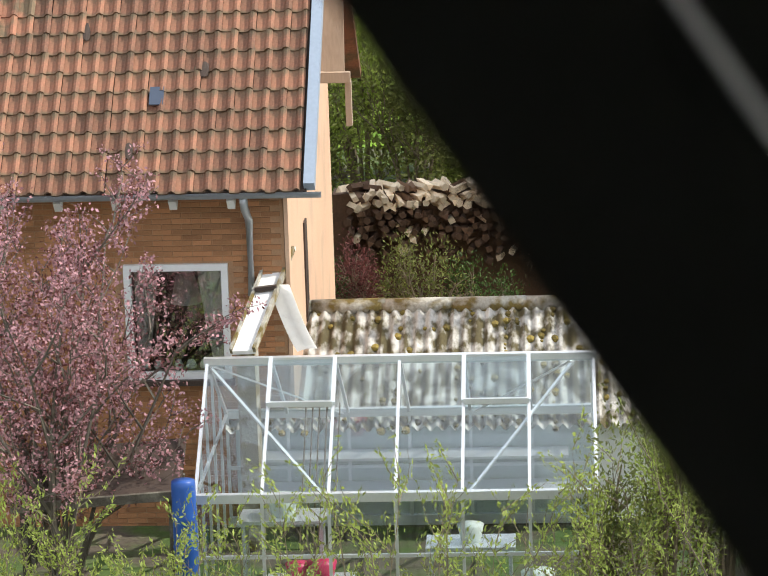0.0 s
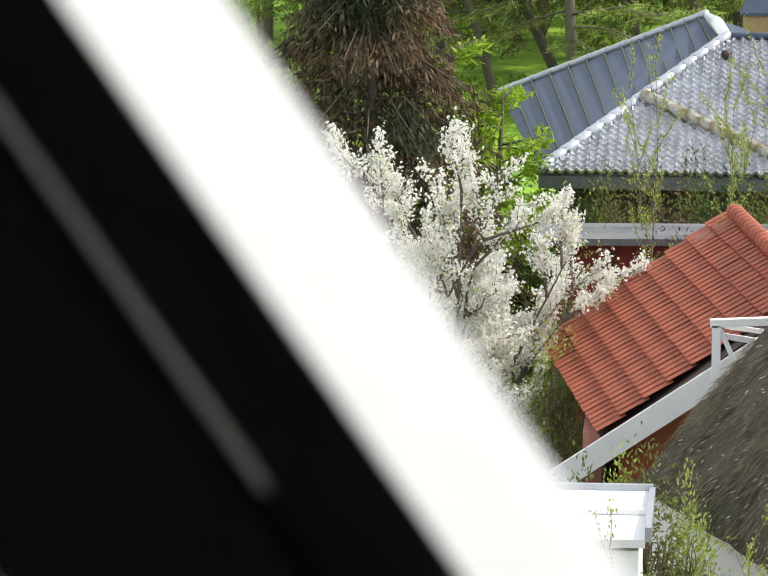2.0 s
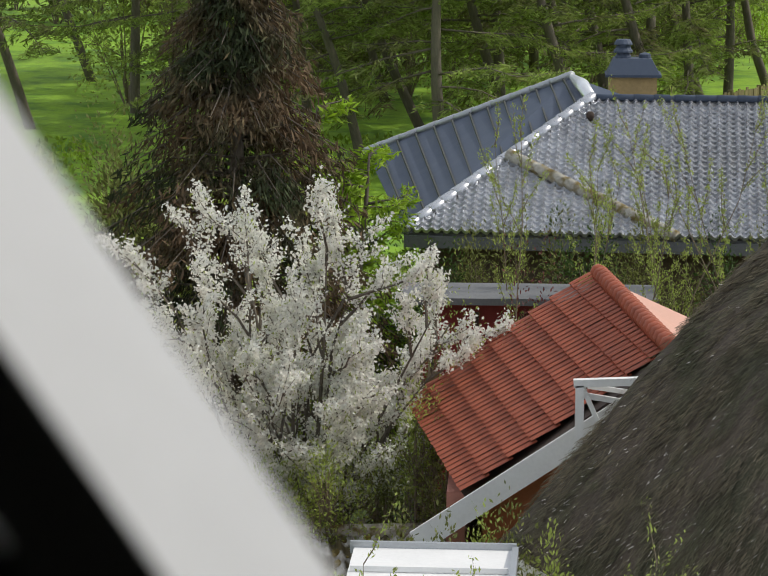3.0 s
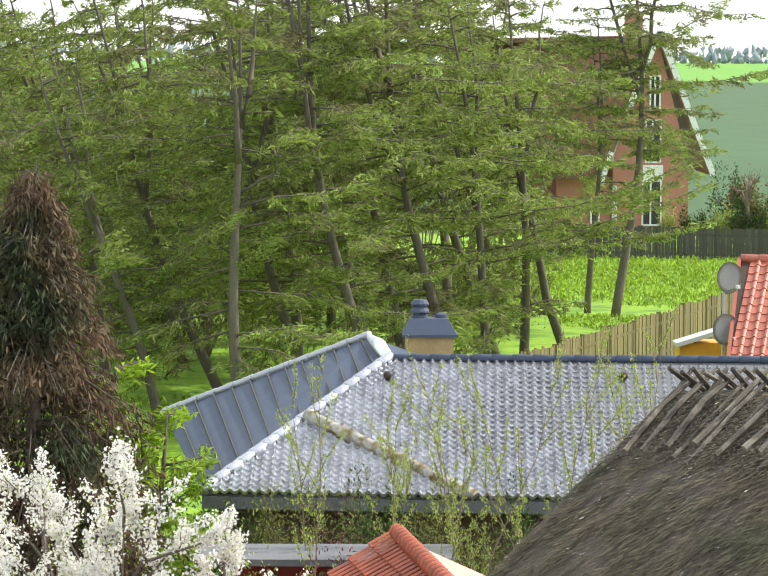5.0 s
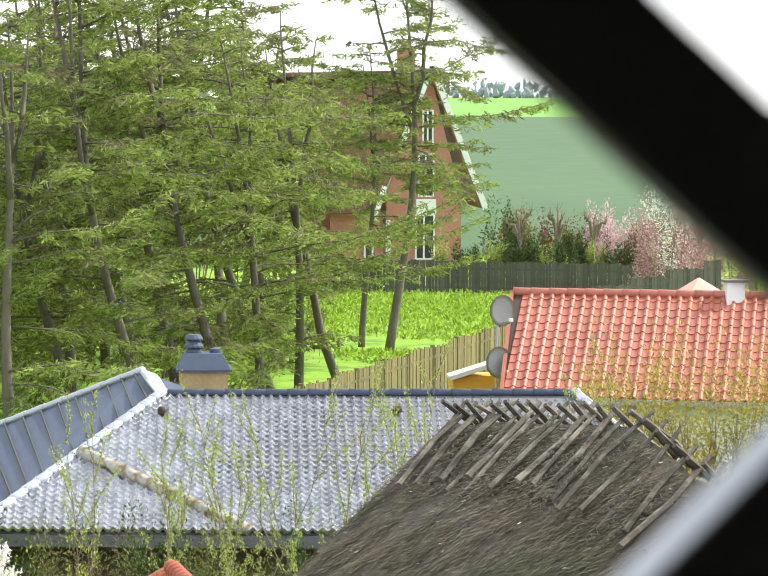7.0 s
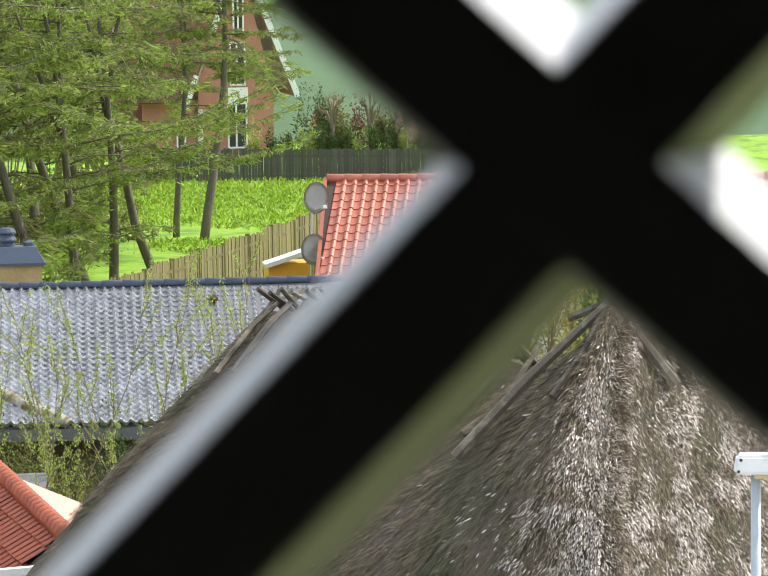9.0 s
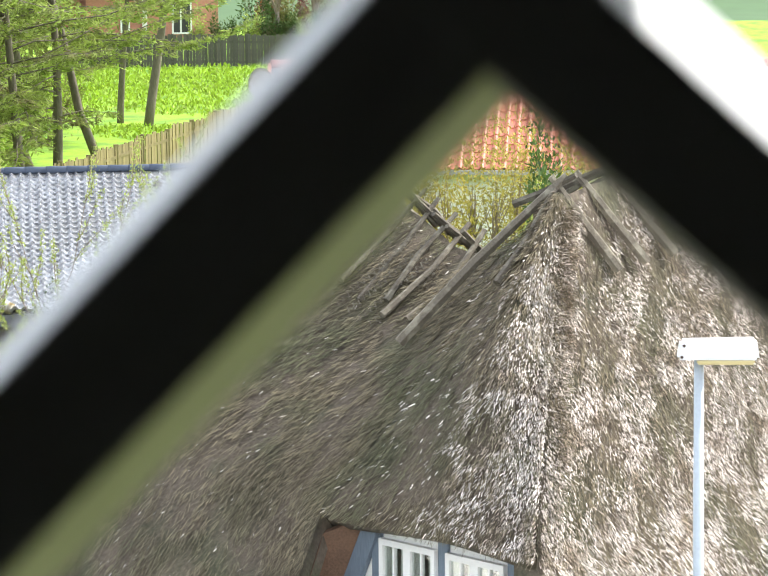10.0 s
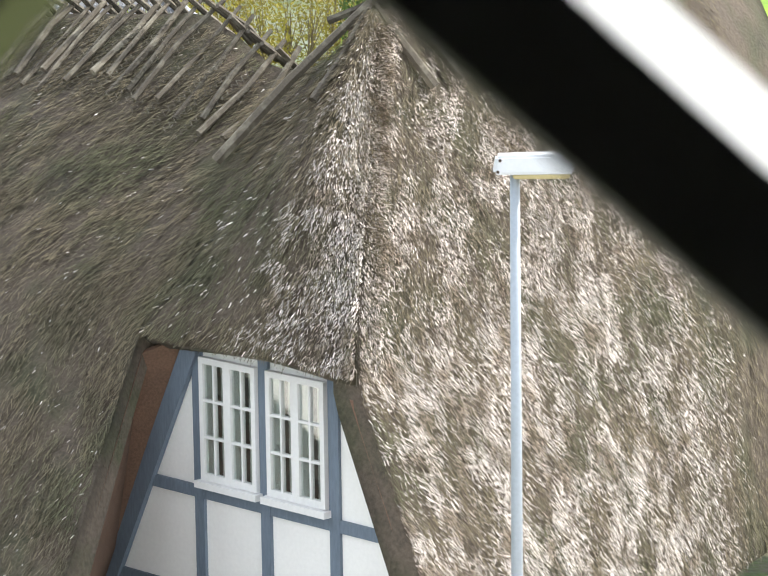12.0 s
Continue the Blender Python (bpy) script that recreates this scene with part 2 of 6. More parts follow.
def part(name, bm, mat, parent=None, label="", smooth=False, m=None):
    ob = new(name, bm if isinstance(bm, bpy.types.Mesh) else mesh_of(bm, mat, name, smooth))
    ob.parent = parent
    if m is not None:
        ob.matrix_basis = m
    return tagged(ob, label)


def solo(name, bm, mat, label, category, group="", kind="", smooth=False, m=None):
    ob = part(name, bm, mat, None, "", smooth, m)
    return tagged(ob, label, category, group, kind)


def box(bm, x0, x1, y0, y1, z0, z1):
    v = [bm.verts.new(p) for p in ((x0, y0, z0), (x1, y0, z0), (x1, y1, z0), (x0, y1, z0), (x0, y0, z1), (x1, y0, z1), (x1, y1, z1), (x0, y1, z1))]
    for f in ((3, 2, 1, 0), (4, 5, 6, 7), (0, 1, 5, 4), (1, 2, 6, 5), (2, 3, 7, 6), (3, 0, 4, 7)):
        bm.faces.new([v[i] for i in f])
    return bm


def boxes(*args):
    bm = bmesh.new()
    for b in args:
        box(bm, *b)
    return bm


def rounded(x0, x1, y0, y1, z0, z1, r=0.01, seg=2):
    bm = boxes((x0, x1, y0, y1, z0, z1))
    bmesh.ops.bevel(bm, geom=list(bm.edges), offset=r, segments=seg, affect="EDGES")
    return bm


def beam(bm, p, q, w, h, up=(0, 0, 1)):
    """A bar from p to q, w wide and h high."""
    p, q = Vector(p), Vector(q)
    d = (q - p).normalized()
    s = d.cross(Vector(up))
    s = s.normalized() if s.length > 1e-4 else Vector((1, 0, 0))
    u = s.cross(d)
    v = [bm.verts.new(o + s * a * w / 2 + u * b * h / 2) for o in (p, q) for a, b in ((-1, -1), (1, -1), (1, 1), (-1, 1))]
    for f in ((3, 2, 1, 0), (4, 5, 6, 7), (0, 1, 5, 4), (1, 2, 6, 5), (2, 3, 7, 6), (3, 0, 4, 7)):
        bm.faces.new([v[i] for i in f])
    return bm


def tube(bm, pts, radii, n=8, cap=True):
    rings = []
    for i, p in enumerate(pts):
        p = Vector(p)
        d = (Vector(pts[min(i + 1, len(pts) - 1)]) - Vector(pts[max(i - 1, 0)])).normalized()
        s = d.cross(Vector((0, 0, 1)) if abs(d.z) < 0.95 else Vector((1, 0, 0))).normalized()
        u = s.cross(d)
        rings.append([bm.verts.new(p + (s * math.cos(2 * math.pi * k / n) + u * math.sin(2 * math.pi * k / n)) * radii[i]) for k in range(n)])
    for a, b in zip(rings, rings[1:]):
        for k in range(n):
            bm.faces.new((a[k], a[(k + 1) % n], b[(k + 1) % n], b[k]))
    if cap:
        bm.faces.new(rings[0][::-1]), bm.faces.new(rings[-1])
    return bm


def slab(corners, thick):
    """A flat plate with these corners on top."""
    bm = bmesh.new()
    c = [Vector(p) for p in corners]
    n = (c[1] - c[0]).cross(c[2] - c[0]).normalized()
    if n.z < 0:
        c.reverse()
        n = -n
    top, low = [bm.verts.new(p) for p in c], [bm.verts.new(p - n * thick) for p in c]
    bm.faces.new(top), bm.faces.new(low[::-1])
    for i in range(len(c)):
        j = (i + 1) % len(c)
        bm.faces.new((top[i], low[i], low[j], top[j]))
    return bm


def stone(rng, r=0.5):
    """A rough lump of about that radius."""
    bm = bmesh.new()
    bmesh.ops.create_icosphere(bm, subdivisions=1, radius=r)
    for v in bm.verts:
        v.co *= 1 + rng.uniform(-0.2, 0.2)
    return bm


def pantile(w, g, rise=0.045, over=0.05, front=0.022, wave=False):
    """One S-shaped tile, or a softly waved one: x across, y up the slope, z out of it."""
    prof = [(0, 0.0), (0.3, -0.006), (0.55, 0.004), (0.7, rise * 0.8), (0.85, rise), (1.02, rise * 0.35)]
    if wave:
        prof = [(x, rise * z) for x, z in ((0, 0.55), (0.15, 0.2), (0.32, 0.0), (0.5, 0.1), (0.68, 0.7), (0.8, 1.0), (0.9, 0.9), (1.02, 0.55))]
    v, f = [], []
    for y, lift in ((-over, front), (g, 0.0)):
        for x, z in prof:
            v.append((x * w, y, z + lift))
    for x, z in prof:
        v.append((x * w, -over, z - 0.002))
    k = len(prof)
    for i in range(k - 1):
        f.append((i, i + 1, k + i + 1, k + i))
        f.append((2 * k + i, 2 * k + i + 1, i + 1, i))
    return v, f


def roof_frame(corner, along, up):
    """Matrix of a roof plane: x along the eave, y up the slope, z outward."""
    x = Vector(along).normalized()
    z = x.cross(Vector(up)).normalized()
    y = z.cross(x)
    m = Matrix((x, y, z)).transposed().to_4x4()
    m.translation = Vector(corner)
    return m


def tile_roof(parent, m, cols, rows, w, g, mat, inside, limit=300, near=lambda i, j: 0, rng=None, rise=0.045, jitter=0.006, name="roof_tile", front=0.022, wave=False):
    """Tiles on a roof plane: the first ones as pieces, the rest joined."""
    v, f = pantile(w, g, rise, front=front, wave=wave)
    me = mesh_of((v, f), mat, name)
    cells = [(i, j) for j in range(rows) for i in range(cols) if inside((i + 0.5) * w, (j + 0.5) * g)]
    cells.sort(key=lambda c: near(*c))
    rv, rf = [], []
    for n, (i, j) in enumerate(cells):
        dx, dy, dz, a = rng.uniform(-1, 1) * jitter, rng.uniform(-1, 1) * jitter * 1.5, rng.uniform(0, 1) * jitter, rng.uniform(-1, 1) * jitter * 2
        k = m @ Matrix.Translation((i * w + dx, j * g + dy, dz)) @ Matrix.Rotation(a, 4, "Z")
        if n < limit:
            part(name, me, mat, parent, m=k)
        else:
            o = len(rv)
            rv += [k @ Vector(p) for p in v]
            rf += [[q + o for q in face] for face in f]
    if rf:
        tagged(part("far_" + name + "s", (rv, rf), mat, parent), kind="stuff")


def ridge_caps(parent, p, q, r, mat, rng, pitch=0.36, name="ridge_tile"):
    """Half-round ridge tiles from p to q, each its own piece."""
    p, q = Vector(p), Vector(q)
    n = max(1, round((q - p).length / pitch))
    for i in range(n):
        a, b = p.lerp(q, i / n), p.lerp(q, (i + 1.08) / n)
        bm = tube(bmesh.new(), [a, a.lerp(b, 0.85), b], [r * 1.12, r, r * 0.98], 8)
        part(name, bm, mat, parent, smooth=True)


def brick_wall(parent, m, length, height, mat, inside, limit=300, near=lambda x, z: 0, bl=0.238, bh=0.0667, depth=0.014):
    """Running-bond bricks proud of the mortar: x along, z up, y outward is negative."""
    me = mesh_of(boxes((0.005, bl - 0.007, -depth, 0.0, 0.006, bh - 0.006)), mat, "brick")
    cells = []
    for j in range(int(height / bh)):
        x = -bl / 2 if j % 2 else 0.0
        while x < length:
            if inside(x + bl / 2, (j + 0.5) * bh):
                cells.append((x, j * bh))
            x += bl
    cells.sort(key=lambda c: near(*c))
    rest = bmesh.new()
    for n, (x, z) in enumerate(cells):
        if n < limit:
            part("brick", me, mat, parent, m=m @ Matrix.Translation((x, 0, z)))
        else:
            box(rest, x + 0.005, x + bl - 0.007, -depth, 0.0, z + 0.006, z + bh - 0.006)
    if len(cells) > limit:
        tagged(part("far_bricks", rest, mat, parent, m=m), kind="stuff")
    else:
        rest.free()


def leaves(points, dirs, size, rng, aspect=1.0, cross=1):
    """Small bent leaf quads at points; dirs bias their long axis. Returns vertices and faces."""
    n = len(points)
    p = np.repeat(np.asarray(points, float), cross, 0)
    d = np.repeat(np.asarray(dirs, float), cross, 0) + rng.normal(0, 0.5, (n * cross, 3))
    d /= np.linalg.norm(d, axis=1, keepdims=True) + 1e-9
    s = np.cross(d, rng.normal(0, 1, (n * cross, 3)))
    s /= np.linalg.norm(s, axis=1, keepdims=True) + 1e-9
    k = size * rng.uniform(0.6, 1.35, (n * cross, 1))
    a, b, c, e = p - d * k, p + s * k * aspect * 0.5, p + d * k, p - s * k * aspect * 0.5
    v = np.stack([a, b, c, e], 1).reshape(-1, 3)
    f = np.arange(len(v)).reshape(-1, 4)
    return v, f


def join_vf(items):
    vs, fs, o = [], [], 0
    for v, f in items:
        vs.append(np.asarray(v)), fs.append(np.asarray(f) + o)
        o += len(v)
    return np.concatenate(vs), np.concatenate(fs)


def limbs_mesh(segs, n=5):
    """Tapered limbs, each a polyline with radii."""
    bm = bmesh.new()
    for pts, rad in segs:
        tube(bm, pts, rad, n)
    return bm


def grow(rng, height, spread, levels=3, first=0.25, kids=7, lean=0.5, stem=0.06, droop=0.0):
    """Limbs of a bushy tree and the points along its twigs."""
    segs, tips = [], []

    def limb(p, d, length, r, level):
        pts, rad = [p], [r]
        for i in range(1, 5):
            d = (d + Vector(rng.normal(0, 0.13, 3)) + Vector((0, 0, 0.06 - droop * i * 0.1))).normalized()
            p = p + d * length / 4
            pts.append(p), rad.append(r * (1 - 0.21 * i))
        segs.append((pts, rad))
        if level >= levels:
            tips.extend((pts[i].lerp(pts[i + 1], u), d.copy()) for i in range(4) for u in (0.1, 0.5, 0.9))
            return
        for k in range(kids):
            u = first + (1 - first) * (k + rng.uniform(0, 1)) / kids
            i = min(3, int(u * 4))
            o = pts[i].lerp(pts[i + 1], u * 4 - i)
            a = rng.uniform(0, 2 * math.pi)
            side = Vector((math.cos(a), math.sin(a), 0.25))
            limb(o, (d * (1 - lean) + side * lean).normalized(), length * spread * rng.uniform(0.75, 1.2) * (1.15 - 0.5 * u), r * 0.45, level + 1)

    limb(Vector((0, 0, 0)), Vector((0, 0, 1)), height, stem, 1)
    return segs, tips


def ground_height(x, y):
    def s(a, b, v):
        k = min(1, max(0, (v - a) / (b - a)))
        return k * k * (3 - 2 * k)
    z = -1.4 * (1 - s(-4.5, -1.0, x)) * (1 - s(46, 64, y))
    z += 0.5 * s(70, 105, y) + 1.0 * s(148, 170, y) + 1.7 * s(170, 205, y)
    z += 4.4 * s(190, 480, y) + 2.5 * s(430, 540, y) + 0.6 * s(60, 140, x) * s(150, 300, y)
    return z


# ---- ground, one sheet to the horizon ----
xs = [-900, -500, -300, -180, -110, -70, -45, -30, -22] + [-18 + 0.8 * i for i in range(48)] + [24, 30, 40, 55, 75, 110, 180, 300, 500, 900]
ys = [-300, -100, -30, 0, 10, 16] + [20 + 1.0 * i for i in range(50)] + [72 + 4 * i for i in range(28)] + [190, 205, 225, 250, 280, 320, 360, 400, 440, 480, 520, 560, 620, 750, 1000, 1600, 3000]
gv = [(x, y, ground_height(x, y)) for y in ys for x in xs]
gf, gm = [], []
for j in range(len(ys) - 1):
    for i in range(len(xs) - 1):
        gf.append((j * len(xs) + i, j * len(xs) + i + 1, (j + 1) * len(xs) + i + 1, (j + 1) * len(xs) + i))
        gm.append(4 if xs[i] > 1.5 and ys[j] < 27 and xs[i] < 40 else 0 if ys[j] >= 56 and ys[j] < 165 else (2 if 165 <= ys[j] < 440 else (3 if ys[j] >= 440 else 1)))
ground = solo("ground", (gv, gf), [M_GRASS, M_EARTH, M_FIELD, M_FIELD2, M_PAVING_BOUNCE], "gardens, rough grass and rising green fields", "ground", kind="structure", smooth=True)
ground.data.polygons.foreach_set("material_index", gm)


# ---- red-roofed house of orange brick with its pantiles ----
def old_house():
    rng = random.Random(3)
    # local: x along the front (the right wall corner is 0), y into the depth, z from the eave's wall top
    m = pose(-8.42, 35.54, 0.0, 0, 0, 7.0)
    h = thing("brick_house", m, "orange brick house with clay pantile roof and pink gable", "house")
    eave, base, long_, deep = 3.22, -1.5, 11.0, 7.6
    wx0, wx1, wz0, wz1 = -1.85, -0.59, 0.46, 1.88
    bm = bmesh.new()
    for b in ((-long_, wx0, 0.05, 0.3, base, eave), (wx1, 0.1, 0.05, 0.3, base, eave), (wx0, wx1, 0.05, 0.3, base, wz0), (wx0, wx1, 0.05, 0.3, wz1, eave)):
        box(bm, *b)
    part("wall", bm, M_MORTAR, h)
    # gable end in pink render, with its peak
    bm = bmesh.new()
    v = [(0, 0.02, base), (0, deep, base), (0, deep, eave), (0, deep / 2, eave + deep / 2), (0, 0.02, eave)]
    a, b = [bm.verts.new((0.16 * (1 - y / deep), y, z)) for _, y, z in v], [bm.verts.new((0.11 * (1 - y / deep) - 0.2 * (y > 1), y, z)) for _, y, z in v]
    bm.faces.new(a), bm.faces.new(b[::-1])
    for i in range(5):
        bm.faces.new((a[i], b[i], b[(i + 1) % 5], a[(i + 1) % 5]))
    part("gable_wall", bm, M_PINK, h, "pink rendered gable")
    part("back_wall", boxes((-long_, -0.25, deep - 0.25, deep, base, eave), (-long_, -long_ + 0.25, 0.3, deep - 0.25, base, eave)), M_MORTAR, h)
    # narrow dark upright box on the gable face
    part("downpipe_recess", boxes((0.11, 0.135, 2.2, 2.5, -0.2, 1.9)), M_DARKWOOD, h)
    # roof bed and verge
    over = 0.5
    slope = math.radians(45)
    up = Vector((0, math.cos(slope), math.sin(slope)))
    corner = Vector((-long_ - 0.2, -over, eave - over + 0.16))
    n = (deep / 2 + over) / math.cos(slope)
    part("roof_bed", slab([corner - Vector((0, 0, 0.03)), corner + Vector((long_ + 0.64, 0, -0.03)), corner + Vector((long_ + 0.64, 0, -0.03)) + up * n, corner - Vector((0, 0, 0.03)) + up * n], 0.1), M_DARKWOOD, h)
    part("back_roof", slab([(-long_ - 0.2, deep + over, corner.z), (0.44, deep + over, corner.z), (0.44, deep / 2, corner.z + up.z * n), (-long_ - 0.2, deep / 2, corner.z + up.z * n)], 0.12), M_TILE, h)
    e0 = corner + Vector((long_ + 0.65, 0, 0.0))
    part("verge_board", beam(bmesh.new(), e0 + Vector((0.03, 0, 0.02)), e0 + up * n + Vector((0.03, 0, 0.02)), 0.13, 0.15, up=(0, -0.7, 0.7)), M_BLUEGREY, h, "blue-grey verge flashing")
    # gutter, rafter ends and downpipe
    bm = bmesh.new()
    gy, gz = -over - 0.06, eave - over + 0.12
    ring = [(math.cos(t) * 0.06, math.sin(t) * 0.06) for t in [math.pi + math.pi * k / 8 for k in range(9)]]
    for k in range(8):
        (y0, z0), (y1, z1) = ring[k], ring[k + 1]
        q = [bm.verts.new(p) for p in ((-long_ - 0.2, gy + y0, gz + z0), (0.62, gy + y0, gz + z0), (0.62, gy + y1, gz + z1), (-long_ - 0.2, gy + y1, gz + z1))]
        bm.faces.new(q)
    bmesh.ops.solidify(bm, geom=list(bm.faces), thickness=0.006)
    gut = part("gutter", bm, M_ZINC, h, "grey zinc gutter")
    for x in (-0.46, -1.15, -1.83, -2.52, -3.2, -3.88, -4.57, -5.25, -5.94):
        bm = beam(bmesh.new(), (x, -over + 0.05, eave - over - 0.03), (x, 0.05, eave - 0.05), 0.09, 0.17)
        part("rafter_end", bm, M_WHITE, h, "white-painted rafter end")
    part("downpipe", tube(bmesh.new(), [(-0.3, gy + 0.02, gz - 0.05), (-0.3, gy + 0.1, gz - 0.2), (-0.3, -0.06, gz - 0.42), (-0.3, -0.06, 1.5)], [0.05] * 4, 10), M_ZINC, h, smooth=True)
    # window
    w = thing("window", None, "white-framed window with pale curtains", "")
    w.parent = h
    del w["label"]
    bm = boxes((wx0, wx1, -0.02, 0.1, wz1 - 0.08, wz1), (wx0, wx1, -0.02, 0.1, wz0, wz0 + 0.08), (wx0, wx0 + 0.08, -0.02, 0.1, wz0 + 0.08, wz1 - 0.08), (wx1 - 0.08, wx1, -0.02, 0.1, wz0 + 0.08, wz1 - 0.08))
    part("window_frame", bm, M_WHITE, w)
    part("pane", boxes((wx0 + 0.08, wx1 - 0.08, 0.04, 0.046, wz0 + 0.08, wz1 - 0.08)), M_GLASS_DARK, w).visible_shadow = False
    part("sill", boxes((wx0 - 0.04, wx1 + 0.04, -0.08, 0.06, wz0 - 0.07, wz0 - 0.005)), M_DARKWOOD, w)
    for x, s in ((wx0 + 0.1, 1), (wx1 - 0.1, -1)):
        bm = bmesh.new()
        last = None
        for k in range(11):
            u = k / 10
            row = [bm.verts.new((x + s * u * wd, 0.2 + 0.03 * math.sin(k * 2.4), z)) for z, wd in ((wz1 - 0.06, 0.3), (1.0, 0.2), (wz0 + 0.1, 0.12))]
            if last:
                for i in range(2):
                    bm.faces.new((last[i], row[i], row[i + 1], last[i + 1]))
            last = row
        part("curtain", bm, M_CURTAIN, w, smooth=True)
    # room shell coloured dark as if unlit
    part("room", boxes((wx0 - 0.6, wx1 + 0.6, 2.0, 2.1, 0.0, 2.4), (wx0 - 0.6, wx1 + 0.6, 0.31, 2.0, 0.0, 0.1), (wx0 - 0.6, wx1 + 0.6, 0.31, 2.0, 2.3, 2.4), (wx0 - 0.7, wx0 - 0.6, 0.31, 2.1, 0.0, 2.4), (wx1 + 0.6, wx1 + 0.7, 0.31, 2.1, 0.0, 2.4)), M_ROOM_SHADE, w)
    bm = tube(bmesh.new(), [(-1.2, 0.7, 1.25), (-1.2, 0.7, 1.6)], [0.2, 0.11], 14)
    part("lampshade", bm, M_CURTAIN, w)
    for x, r in ((-1.65, 0.035), (-1.5, 0.05), (-1.25, 0.045), (-1.1, 0.06), (-0.95, 0.04)):
        part("ornament", tube(bmesh.new(), [(x, 0.17, wz0 + 0.1), (x, 0.17, wz0 + 0.13), (x, 0.17, wz0 + 0.2)], [r, r * 1.2, r * 0.6], 8), M_CREAM, w)
    # porch eave behind the gable
    part("side_eave", slab([(0.05, 4.6, 3.5), (0.5, 4.6, 3.35), (0.5, 5.2, 6.9), (0.05, 5.2, 7.0)], 0.12), M_BEIGE, h)
    part("side_fascia", boxes((0.04, 0.58, 4.5, 4.6, 3.3, 3.44), (0.5, 0.58, 4.6, 4.72, 2.7, 3.3)), M_BEIGE, h)
    # pieces: bricks and tiles
    hole = lambda x, z: wx0 - 0.12 < x - long_ < wx1 + 0.12 and wz0 - 0.1 < z + base < wz1 + 0.04
    brick_wall(h, Matrix.Translation((-long_, 0.049, base)), long_ + 0.2, eave - base, M_BRICK, lambda x, z: not hole(x, z) and 0.12 < x < long_ + 0.0, near=lambda x, z: abs(x - long_ + 1.0) + abs(z + base - 2.1))
    fr = roof_frame(corner, (1, 0, 0), up)
    w_, g_ = 0.2105, 0.292
    cols = int((long_ + 0.64) / w_)
    tile_roof(h, fr, cols, int(n / g_), w_, g_, M_TILE, lambda x, y: True, near=lambda i, j: (cols - i) + 1.6 * j, rng=rng, rise=0.06, jitter=0.008)
    slate = fr @ Matrix.Translation((cols * w_ - 9 * w_ + 0.03, 4.0 * g_ + 0.03, 0.05))
    part("slate_patch", boxes((0, 0.17, 0, 0.26, 0, 0.02)), M_SEAM, h, "grey-blue replacement slate", m=slate)
    for i, j in ((6, 6), (13, 8), (10, 2)):
        s = fr @ Matrix.Translation((cols * w_ - i * w_ + 0.02, j * g_ - 0.02, 0.03))
        part("moss_patch", stone(rng, 0.09), M_DARKWOOD, h, m=s @ Matrix.Diagonal((0.8, 1.6, 0.25, 1)))
    return h


old_house()


